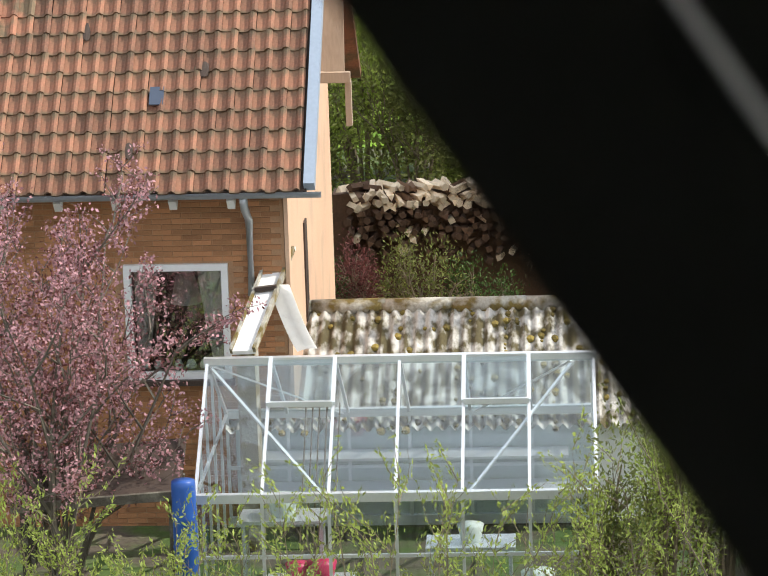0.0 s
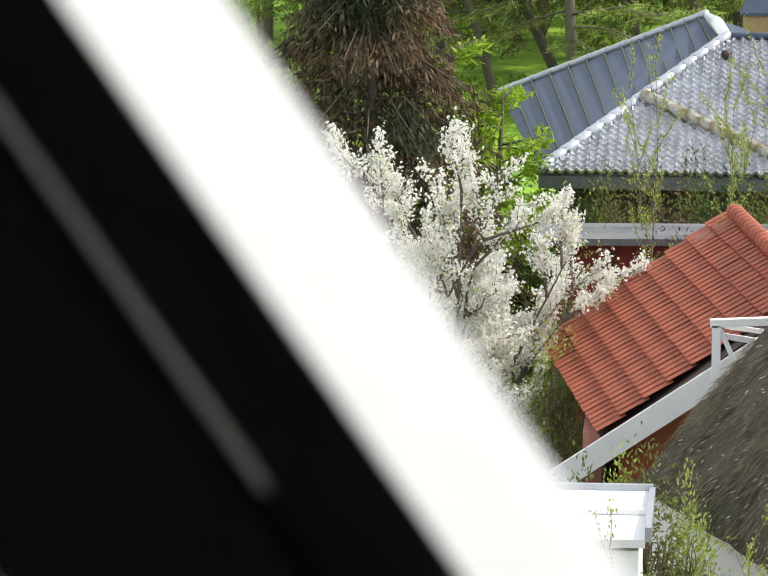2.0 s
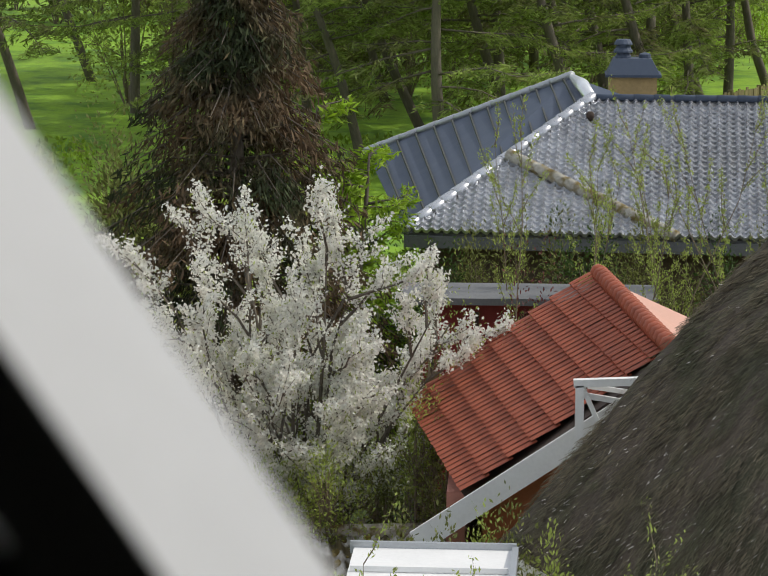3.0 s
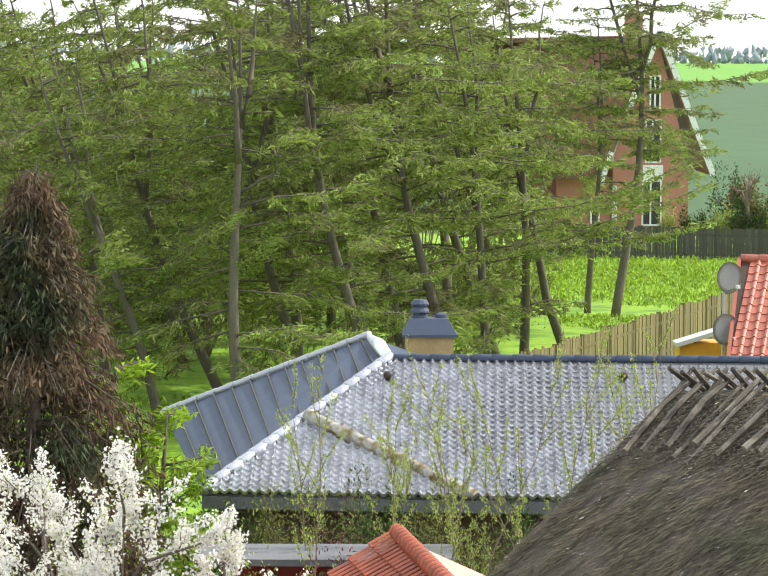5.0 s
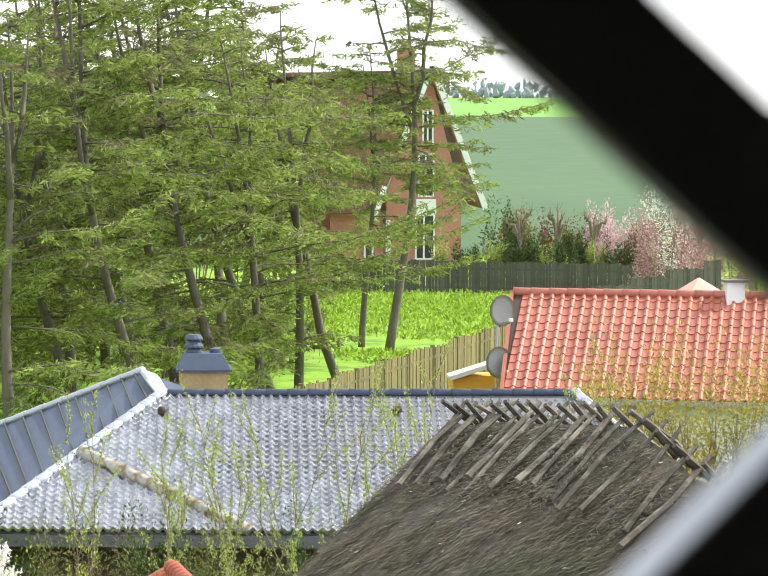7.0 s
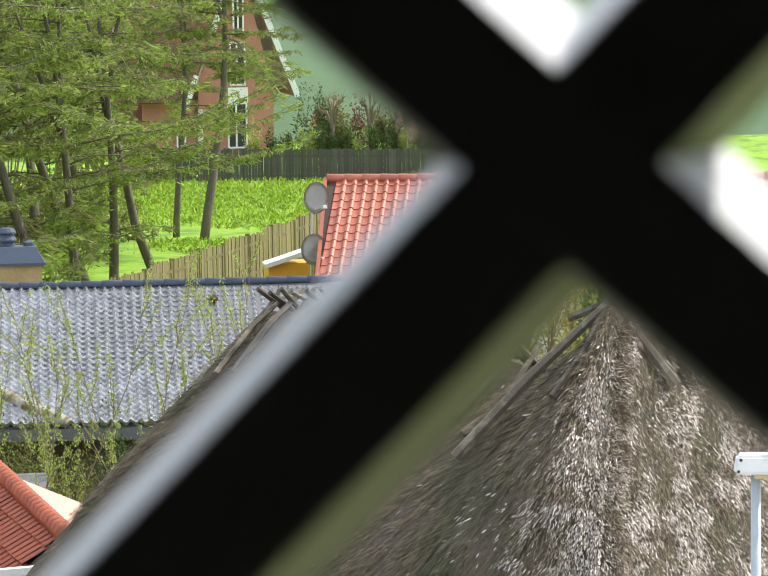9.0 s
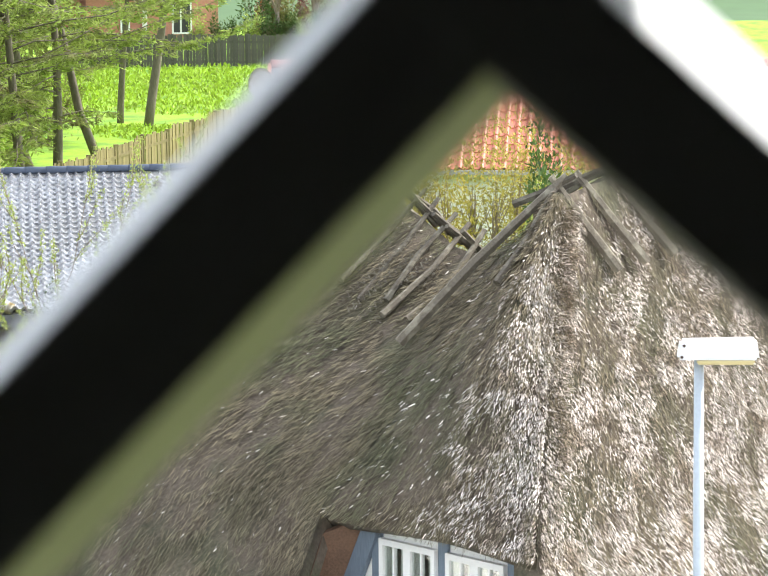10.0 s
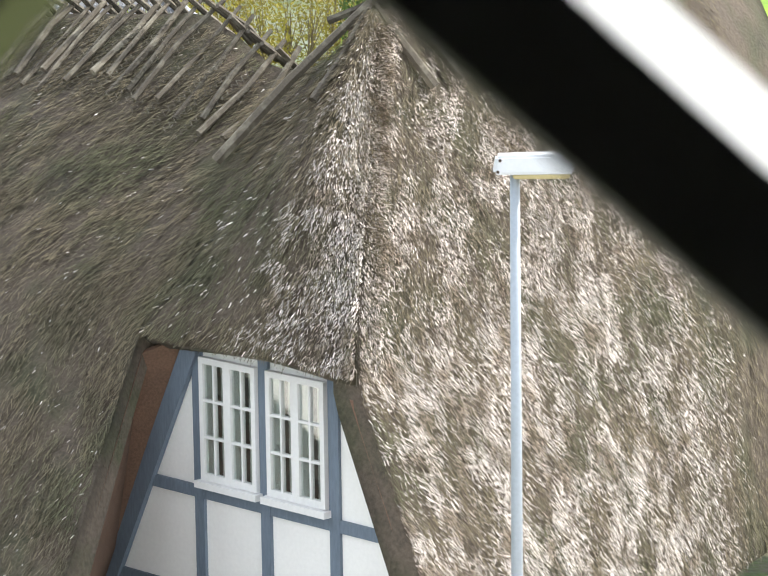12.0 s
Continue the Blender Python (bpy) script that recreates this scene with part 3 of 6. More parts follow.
# ---- greenhouse ----
def greenhouse():
    m = pose(-8.58, 31.9, -1.38, 0, 0, 8.0)
    g = thing("greenhouse", m, "aluminium-framed greenhouse with clear glass panes", "greenhouse")
    w, n, half, eave, ridge = 0.735, 6, 1.75, 1.42, 2.52
    long_ = w * n
    for y, s in ((0.0, 1), (2 * half, -1)):
        for i in range(n + 1):
            x = i * w
            part("glazing_bar", beam(bmesh.new(), (x, y, eave), (x, half, ridge), 0.035, 0.045), M_ALU, g)
            part("post", boxes((x - 0.018, x + 0.018, y - 0.02, y + 0.02, 0.12, eave)), M_ALU, g)
        part("eave_rail", boxes((-0.03, long_ + 0.03, y - 0.045, y + 0.045, eave - 0.05, eave + 0.05)), M_ALU, g)
        part("base_rail", boxes((-0.03, long_ + 0.03, y - 0.04, y + 0.04, 0.0, 0.12)), M_ALU, g)
        part("waist_rail", boxes((0, long_, y - 0.015, y + 0.015, 0.72, 0.76)), M_ALU, g)
        for i in range(n):
            x = i * w
            sl = slab([(x + 0.02, y, eave + 0.01), (x + w - 0.02, y, eave + 0.01), (x + w - 0.02, half, ridge + 0.01), (x + 0.02, half, ridge + 0.01)], 0.004)
            part("roof_pane", sl, M_GLASS, g).visible_shadow = False
            part("wall_pane", boxes((x + 0.02, x + w - 0.02, y - 0.003, y + 0.003, 0.12, eave)), M_GLASS, g).visible_shadow = False
        # diagonal wind braces under the roof
        for x0, x1 in ((0.06, 2 * w - 0.06), (long_ - 0.25, 4 * w + 0.06)):
            part("brace", beam(bmesh.new(), (x0, half - s * 0.06, ridge - 0.07), (x1, y + s * 0.06, eave), 0.035, 0.02), M_ALU, g)
    part("ridge_bar", boxes((-0.04, long_ + 0.04, half - 0.05, half + 0.05, ridge - 0.04, ridge + 0.05)), M_ALU, g)
    d = Vector((0, half, ridge - eave)).normalized()
    nrm = Vector((0, -d.z, d.y))
    for i in (1, 4):
        v = thing("roof_vent", None)
        v.parent = g
        a, b = Vector((i * w, half, ridge)) + nrm * 0.05, Vector((i * w + w, half, ridge)) + nrm * 0.05
        for p, q in ((a, a - d * 0.72), (b, b - d * 0.72)):
            part("vent_stile", beam(bmesh.new(), p, q, 0.045, 0.05), M_ALU, v)
        part("vent_rail", beam(bmesh.new(), a - d * 0.72, b - d * 0.72, 0.06, 0.06), M_ALU, v)
        part("vent_pane", slab([a - d * 0.7, b - d * 0.7, b, a], 0.004), M_GLASS, v).visible_shadow = False
    for x in (0.0, long_):
        for y in (0.7, 1.4, 2.1, 2.8):
            top = eave + (ridge - eave) * (1 - abs(y - half) / half)
            part("gable_bar", boxes((x - 0.015, x + 0.015, y - 0.015, y + 0.015, 0.12, top)), M_ALU, g)
        part("gable_rail", boxes((x - 0.015, x + 0.015, 0, 2 * half, eave - 0.02, eave + 0.02)), M_ALU, g)
    # shelves inside
    for z in (0.55, 0.95):
        part("shelf", boxes((0.3, long_ - 0.3, 2 * half - 0.5, 2 * half - 0.1, z, z + 0.03)), M_ALU, g)
    for x in (0.9, 0.98, 1.06, 1.15, 1.3):
        part("cane", tube(bmesh.new(), [(x, 2.6, 0.0), (x + 0.12, 2.9, 1.7)], [0.012, 0.01], 6), M_TWIG, g)
    return m


GH = greenhouse()
for k, (x, y, z, r, mat, lab) in enumerate(((1.33, 0.5, 0.35, 0.17, M_CRIMSON, "crimson plastic bucket on the greenhouse staging"), (1.05, 0.55, 0.35, 0.14, M_CRIMSON, "small crimson plastic pot in the greenhouse"),
                                 (3.0, 0.6, 0.75, 0.15, M_CREAM, "pale plastic watering bowl in the greenhouse"), (3.75, 0.45, 0.12, 0.2, M_CREAM, "pale upturned tub in the greenhouse"), (0.85, 1.2, 0.9, 0.18, M_CREAM, "pale round basin in the greenhouse"))):
    bm = tube(bmesh.new(), [(0, 0, 0), (0, 0, 0.02), (0, 0, r * 1.3), (0, 0, r * 1.45), (0, 0, r * 1.3), (0, 0, r * 0.2)], [r * 0.7, r * 0.75, r, r * 1.08, r * 0.92, r * 0.65], 16)
    solo("bucket", bm, mat, lab, "bucket", "pots in the greenhouse", smooth=True, m=GH @ Matrix.Translation((x, y, z - (0.05 if z > 0.3 else 0.0))))
for x, y, z in ((1.2, 0.52, 0.28), (3.0, 0.6, 0.68), (0.85, 1.2, 0.83)):
    bm = boxes((x - 0.5, x + 0.5, y - 0.25, y + 0.25, z - 0.02, z + 0.02), (x - 0.46, x - 0.42, y - 0.2, y + 0.2, 0, z - 0.02), (x + 0.42, x + 0.46, y - 0.2, y + 0.2, 0, z - 0.02))
    solo("staging_bench", bm, M_ALU, "low aluminium staging bench in the greenhouse", "bench", "greenhouse benches", m=GH)


# ---- shed with corrugated roof ----
def shed():
    rng = random.Random(5)
    m = pose(-9.05, 35.2, -1.4, 0, 0, 8.0)
    s = thing("shed", m, "low shed with mossy corrugated fibre-cement roof", "shed")
    long_, run, eave, ridge = 9.0, 2.7, 1.25, 2.12
    part("wall", boxes((0.1, long_ - 0.1, 0.2, 0.35, 0, eave), (0.1, long_ - 0.1, 2 * run - 0.4, 2 * run - 0.25, 0, eave), (0.1, 0.25, 0.35, 2 * run - 0.4, 0, eave), (long_ - 0.25, long_ - 0.1, 0.35, 2 * run - 0.4, 0, eave)), M_PLASTER, s)
    pitch = 0.15
    for k in range(int(long_ / (pitch * 6))):
        for back in (0, 1):
            v, f = [], []
            nx, ny = 36, 10
            for j in range(ny + 1):
                for i in range(nx + 1):
                    x = k * pitch * 6 + i * pitch / 6
                    u = j / ny
                    y = run * u if not back else 2 * run - run * u
                    v.append((x, y, eave + (ridge - eave) * u + 0.034 * math.cos(2 * math.pi * i / 6) + rng.uniform(-0.004, 0.004) + (0.012 if j == 0 else 0)))
            for j in range(ny):
                for i in range(nx):
                    f.append((j * (nx + 1) + i, j * (nx + 1) + i + 1, (j + 1) * (nx + 1) + i + 1, (j + 1) * (nx + 1) + i))
            part("roof_sheet", (v, f), M_CORR, s, smooth=True)
    for k in range(10):
        bm = tube(bmesh.new(), [(k * 0.9 - 0.02, run, ridge + 0.01), (k * 0.9 + 0.92, run, ridge + 0.01 + rng.uniform(-0.015, 0.02))], [0.11, 0.1], 10)
        part("ridge_cap", bm, M_LICHEN, s, smooth=True)
    # moss clumps in the valleys of the sheets
    bm = bmesh.new()
    for k in range(420):
        i = rng.randrange(int(long_ / pitch))
        u = rng.random() ** (0.8 if i * pitch > 3.0 else 1.6)
        if i * pitch < 3.0 and rng.random() < 0.55:
            continue
        r = rng.uniform(0.025, 0.07)
        q = Matrix.Translation((i * pitch + pitch / 2 + rng.uniform(-0.04, 0.04), run * u, eave + (ridge - eave) * u - 0.02)) @ Matrix.Diagonal((r, r * 1.6, r * 0.8, 1))
        bmesh.ops.create_icosphere(bm, subdivisions=1, radius=1, matrix=q)
    tagged(part("moss", bm, material("moss", (0.17, 0.13, 0.03), 0.95, spread=0.4, scale=6, fine=40, island=0.5), s, "brown-yellow moss cushions"), kind="stuff")
    return m


SH = shed()


# ---- junk on the shed roof's end, wood stack, boards and barrel ----
def lean_boards():
    rng = random.Random(8)
    t = thing("roof_panel", None, "pale weathered panel lying over the shed roof's end", "panel")
    part("board", slab([(-8.72, 34.38, 1.08), (-8.46, 34.45, 1.08), (-8.28, 36.0, 1.98), (-8.56, 36.0, 1.98)], 0.06), M_PLASTER, t)
    part("edge_strip", beam(bmesh.new(), (-8.46, 34.42, 1.09), (-8.3, 35.95, 1.97), 0.04, 0.08), M_LICHEN, t)
    part("edge_strip", beam(bmesh.new(), (-8.73, 34.38, 1.08), (-8.57, 35.95, 1.97), 0.03, 0.08), M_LICHEN, t)
    for u in (0.55, 0.78, 0.93):
        p = Vector((-8.72, 34.38, 1.12)).lerp(Vector((-8.56, 36.0, 2.02)), u)
        part("dark_clamp", beam(bmesh.new(), p, p + Vector((0.26, 0.05, 0.02)), 0.08, 0.05), M_DARKWOOD, t)
    part("panel_foot", boxes((-8.7, -8.48, 34.5, 34.7, -1.4, 1.05)), M_LICHEN, t)
    bm = bmesh.new()
    last = None
    for k in range(9):
        u = k / 8
        c = Vector((-8.35, 35.35, 1.64)).lerp(Vector((-7.98, 35.1, 1.02)), u) + Vector((0, 0, -0.12 * math.sin(u * 2.2)))
        row = [bm.verts.new(c + Vector((-0.13, 0.03, -0.03))), bm.verts.new(c + Vector((0.0, 0, 0.02))), bm.verts.new(c + Vector((0.13, -0.03, 0.03)))]
        if last:
            for i in range(2):
                bm.faces.new((last[i], last[i + 1], row[i + 1], row[i]))
        last = row
    bmesh.ops.solidify(bm, geom=list(bm.faces), thickness=0.012)
    solo("bent_sheet", bm, M_PLASTER, "bent pale sheet of roofing on the corrugated roof", "sheet", smooth=True)


def log_stack():
    rng = random.Random(9)
    s = thing("log_stack", pose(-9.8, 46.6, -1.3, 0, 0, 8), "long stack of split firewood, its top rows coloured pale as lit", "firewood")
    kinds = []
    for k in range(6):
        bm = bmesh.new()
        n = 3 + k % 3
        r = [rng.uniform(0.8, 1.1) for _ in range(n)]
        a, b = [[bm.verts.new((math.cos(2 * math.pi * i / n + k) * r[i] * 0.066, y, math.sin(2 * math.pi * i / n + k) * r[i] * 0.066)) for i in range(n)] for y in (-0.3, 0.3)]
        bm.faces.new(a), bm.faces.new(b[::-1])
        for i in range(n):
            bm.faces.new((a[i], b[i], b[(i + 1) % n], a[(i + 1) % n]))
        kinds.append(bm)
    dark = [mesh_of(b.copy(), M_BARKLOG, "log") for b in kinds]
    pale = [mesh_of(b, M_SPLIT_LIT, "log") for b in kinds]
    core = boxes((-0.3, 5.0, 0.05, 0.55, -0.2, 1.75))
    part("core", core, M_BARKLOG, s)
    count = 0
    for j in range(10):
        for i in range(36):
            if j < 3 and i % 2:
                continue
            if count >= 296:
                break
            # top rows take the pale wood to carry the light on them
            top = j >= 7
            me = (pale if (top and rng.random() < 0.9) or rng.random() < 0.06 else dark)[rng.randrange(6)]
            k = Matrix.Translation((i * 0.115 + rng.uniform(-0.03, 0.03), 0.1 + rng.uniform(-0.12, 0.05) + (0.15 if j == 9 else 0), 0.75 + j * 0.12 + rng.uniform(-0.03, 0.03))) @ Euler((rng.uniform(-0.2, 0.2), rng.uniform(0, 6), rng.uniform(-0.4, 0.4) if not top else rng.uniform(-0.7, 0.7))).to_matrix().to_4x4()
            part("log", me, M_BARKLOG, s, m=k)
            count += 1


def barrel():
    bm = tube(bmesh.new(), [(0, 0, z) for z in (0, 0.02, 0.3, 0.32, 0.35, 0.6, 0.62, 0.65, 0.95, 1.0, 1.0)], [0.26, 0.28, 0.29, 0.305, 0.29, 0.29, 0.305, 0.29, 0.29, 0.275, 0.2], 22)
    solo("barrel", bm, M_BLUE, "blue plastic rain barrel beside the greenhouse", "barrel", smooth=True, m=pose(-8.57, 31.4, -0.7) @ Matrix.Diagonal((0.46, 0.46, 1.1, 1)))


def low_cover():
    t = thing("cold_frame", None, "dark wooden lean-to cover under the plum tree", "lean-to")
    part("cover", slab([(-10.6, 31.6, 0.0), (-8.75, 31.9, 0.12), (-8.95, 33.0, 0.42), (-10.8, 32.7, 0.3)], 0.06), M_DARKWOOD, t)
    part("edge", beam(bmesh.new(), (-10.6, 31.58, -0.03), (-8.75, 31.88, 0.09), 0.06, 0.1), M_STICK, t)
    for x, y in ((-10.5, 31.75), (-8.85, 31.95), (-9.0, 32.9), (-10.7, 32.6)):
        part("post", boxes((x - 0.04, x + 0.04, y - 0.04, y + 0.04, -1.0, 0.02)), M_STICK, t)


lean_boards(), log_stack(), barrel(), low_cover()


# ---- bungalow with glazed black tiles and a sheet-metal hip ----
def bungalow():
    rng = random.Random(11)
    b = thing("bungalow", None, "bungalow with glazed black pantile hip roof and grey metal side", "house")
    e, zr = 2.86, 4.7
    L, R = Vector((1.0, 55.5, zr)), Vector((8.3, 55.1, 4.72))
    EL, ER = Vector((-2.15, 51.1, e + 0.05)), Vector((10.4, 50.6, e - 0.06))
    # walls take the brick with eave shade in its colour
    for nm, bx in (("front_wall", (-1.9, 9.8, 51.6, 51.9, -0.1, e - 0.1)), ("left_wall", (-1.9, -1.6, 51.9, 62, -0.1, e - 0.1)), ("right_wall", (9.5, 9.8, 51.9, 62, -0.1, e - 0.1)), ("back_wall", (-1.6, 9.5, 61.7, 62, -0.1, e - 0.1))):
        part(nm, boxes(bx), M_BRICK_SHADE, b)
    part("eave_board", beam(bmesh.new(), EL + Vector((0, -0.03, -0.14)), ER + Vector((0, -0.03, -0.14)), 0.05, 0.2), M_ROOFFELT, b)
    part("front_bed", slab([EL, ER, R, L], 0.12), M_ROOFFELT, b)
    A, BL = Vector((0.66, 58.0, 4.9)), Vector((-3.4, 62.5, 2.95))
    metal = part("metal_slope", slab([EL + Vector((0.02, 0.06, 0.0)), L + Vector((0, 0.02, -0.02)), A, BL], 0.06), M_SEAM, b, "grey-blue standing-seam slope")
    part("back_slope", slab([L + Vector((0.3, 0.1, -0.08)), R + Vector((0, 0.1, -0.08)), (10.5, 62.4, 2.8), (-2.6, 62.4, 2.8)], 0.1), M_ROOFFELT, b)
    part("back_hip", slab([A, BL, (0.6, 62.5, 2.9)], 0.1), M_ROOFFELT, b)
    part("saddle", slab([L, A, (1.9, 56.2, 4.62)], 0.06), M_SEAM, b)
    part("right_slope", slab([ER, R, (10.6, 62.4, 2.8)], 0.1), M_ROOFFELT, b)
    # seams running down the metal slope
    for k in range(1, 13):
        u = k / 12.6
        top, low = A.lerp(BL, u ** 1.25), L.lerp(EL, min(1, u * 1.02))
        part("seam", beam(bmesh.new(), low + Vector((0, 0, 0.05)), top + Vector((0, 0, 0.04)), 0.03, 0.05), M_DARKFRAME, b)
    part("hip_flashing", tube(bmesh.new(), [A, A.lerp(L, 0.5) + Vector((0, 0, 0.06)), L], [0.06, 0.13, 0.1], 10), M_ALU, b, "bright metal hip flashing", smooth=True)
    ridge_caps(b, A + Vector((0, 0, 0.03)), BL + Vector((0, 0, 0.03)), 0.08, M_ZINC, rng, 0.6)
    ridge_caps(b, EL + Vector((0, 0, 0.05)), L + Vector((0, 0, 0.06)), 0.1, M_TILE_BLACK, rng, 0.36)
    ridge_caps(b, L + Vector((0, 0, 0.06)), R + Vector((0, 0, 0.06)), 0.06, M_SEAM, rng, 0.36)
    ridge_caps(b, R + Vector((0, 0, 0.05)), ER + Vector((0, 0, 0.06)), 0.1, M_TILE_BLACK, rng, 0.36)
    # low hip crossing the front
    H0, H1 = Vector((-0.45, 53.3, 3.97)), Vector((2.3, 50.9, 2.93))
    ridge_caps(b, H0, H1, 0.105, M_LICHEN, rng, 0.36)
    # vents and chimney
    for x, u in ((0.95, 0.84), (5.1, 0.84)):
        p = Vector((x, 51.0 + 4.4 * u, e + 1.84 * u))
        part("vent_cowl", tube(bmesh.new(), [p + Vector((0, 0.1, 0)), p + Vector((0, -0.02, 0.12)), p + Vector((0, -0.16, 0.13))], [0.06, 0.075, 0.07], 10), M_DARKWOOD, b, smooth=True)
    c = thing("chimney", None)
    c.parent = b
    part("shaft", boxes((1.34, 2.22, 57.7, 58.4, 4.0, 4.95)), M_YELLOWBRICK, c)
    part("hood", slab([(1.27, 57.6, 4.98), (2.3, 57.6, 4.98), (2.3, 58.5, 4.98), (1.27, 58.5, 4.98)], 0.05), M_SEAM, c)
    bm = bmesh.new()
    lo, hi = [bm.verts.new(p) for p in ((1.3, 57.63, 4.98), (2.27, 57.63, 4.98), (2.27, 58.47, 4.98), (1.3, 58.47, 4.98))], [bm.verts.new(p) for p in ((1.42, 57.8, 5.26), (2.12, 57.8, 5.26), (2.12, 58.3, 5.26), (1.42, 58.3, 5.26))]
    bm.faces.new(hi)
    for i in range(4):
        bm.faces.new((lo[i], lo[(i + 1) % 4], hi[(i + 1) % 4], hi[i]))
    part("cap", bm, M_SEAM, c, "blue-grey sheet metal cap")
    for z, r in ((5.26, 0.15), (5.36, 0.18), (5.43, 0.14), (5.5, 0.17)):
        part("flue_ring", tube(bmesh.new(), [(1.6, 58.05, z), (1.6, 58.05, z + 0.03), (1.6, 58.05, z + 0.1)], [r, r, r * 0.72], 12), M_SEAM, c)
    part("flue_lid", tube(bmesh.new(), [(2.0, 58.05, 5.26), (2.0, 58.05, 5.33), (2.0, 58.05, 5.36)], [0.11, 0.11, 0.03], 12), M_SEAM, c)
    # tiles
    w, g = 0.163, 0.185
    fr = roof_frame(EL + Vector((0.0, 0, 0.02)), (ER - EL), (L - EL))
    inv = fr.inverted()
    l2, r2, e2 = inv @ L, inv @ R, inv @ ER
    def inside(x, y):
        return 0 < y < l2.y - 0.02 and x > l2.x * y / l2.y + 0.03 and x < e2.x - (e2.x - r2.x) * y / r2.y - 0.05
    tile_roof(b, fr, int(e2.x / w) + 1, int(l2.y / g) + 1, w, g, M_TILE_BLACK, inside, near=lambda i, j: abs(i - 14) + 0.8 * j, rng=rng, rise=0.06, jitter=0.005, front=0.055, wave=True)


bungalow()


# ---- red gabled house with ribbed tiles ----
def red_house():
    rng = random.Random(12)
    far = Vector((0.034, 0, 10))
    m = Matrix.Translation(far) @ Matrix.Diagonal((1.09, 1.09, 1.09, 1)) @ Matrix.Translation(-far)
    h = thing("red_gabled_house", m, "small gabled house with deep red ribbed tiles and white bargeboards", "house")
    rf, rn, ef, en = Vector((0.79, 37.6, 4.27)), Vector((1.47, 32.5, 4.27)), Vector((-1.49, 37.6, 2.70)), Vector((-0.66, 32.4, 2.70))
    low = Vector((0, 0, -0.07))
    part("roof_bed", slab([ef + low, en + low, rn + low, rf + low], 0.12), M_DARKWOOD, h)
    wf, wn = Vector((3.2, 37.6, 3.2)), Vector((3.7, 32.5, 3.1))
    part("far_slope", slab([rf, rn, wn, wf], 0.12), M_SALMON, h, "pale salmon roof slope")
    part("gable_wall", slab([(-0.5, 32.9, -0.1), (3.3, 33.3, -0.1), (3.3, 33.3, 2.6), (1.4, 33.1, 4.1), (-0.5, 32.9, 2.55)], 0.2), M_TERRA, h, "terracotta gable cladding")
    part("side_wall", boxes((-0.9, -0.7, 33.0, 37.4, -0.1, 2.6), (-0.9, 3.0, 37.2, 37.4, -0.1, 2.6), (2.9, 3.1, 33.4, 37.2, -0.1, 2.6)), M_BRICK_RED, h)
    part("bargeboard", beam(bmesh.new(), (-1.2, 32.33, 2.2), (1.47, 32.4, 3.98), 0.05, 0.25, up=(0, 0, 1)), M_WHITE, h, "white bargeboard")
    part("barge_soffit", beam(bmesh.new(), (-1.15, 32.62, 2.1), (1.47, 32.66, 3.84), 0.5, 0.03, up=(0, 0, 1)), M_WHITE, h)
    ridge_caps(h, rn + Vector((0, -0.1, 0.05)), rf + Vector((0, 0.05, 0.05)), 0.1, M_TILE_RED, rng, 0.22)
    fr = roof_frame(ef + Vector((0, 0, 0.02)), en - ef, rf - ef)
    n = (rf - ef).length
    w, g = 0.2, n / 9.0
    tile_roof(h, fr, int((en - ef).length / w), 9, w, g, M_TILE_RED, lambda x, y: True, limit=310, near=lambda i, j: -i, rng=rng, rise=0.024, jitter=0.003, front=0.045)
    # white pergola frame at the gable
    p = thing("pergola", m, "white-painted timber pergola frame by the red roof", "pergola")
    part("post", boxes((0.46, 0.55, 31.95, 32.05, 3.3, 3.98)), M_WHITE, p)
    part("top_rail", beam(bmesh.new(), (0.44, 32.0, 4.0), (1.5, 32.0, 4.05), 0.1, 0.08), M_WHITE, p)
    part("rail", beam(bmesh.new(), (0.5, 32.0, 3.88), (1.3, 32.2, 3.72), 0.05, 0.06), M_WHITE, p)
    part("brace", beam(bmesh.new(), (0.54, 32.0, 3.95), (0.76, 32.0, 3.45), 0.05, 0.05), M_WHITE, p)
    part("brace", beam(bmesh.new(), (0.6, 32.1, 3.95), (1.3, 32.4, 3.8), 0.05, 0.05), M_WHITE, p)


red_house()


# ---- white flat-roofed outhouse, and the low dark red shed behind the blossom ----
def white_outhouse():
    t = thing("white_outhouse", pose(-1.75, 28.4, 0.0, 0, 0, -1), "white flat-roofed outhouse half hidden by saplings", "outhouse")
    part("roof", slab([(0, 0, 2.62), (1.56, 0, 2.62), (1.56, 1.6, 2.7), (0, 1.6, 2.7)], 0.08), M_WHITE, t)
    part("roof_edge", boxes((-0.04, 1.6, 1.6, 1.66, 2.64, 2.76), (1.56, 1.62, 0, 1.6, 2.6, 2.74)), M_ZINC, t)
    part("wall", boxes((0.05, 1.5, 0.05, 1.55, -0.1, 2.5)), M_PLASTER, t)
    for y in (0.78,):
        part("roof_batten", boxes((0.02, 1.54, y, y + 0.03, 2.63 + 0.05 * y, 2.68 + 0.05 * y)), M_WHITE, t)


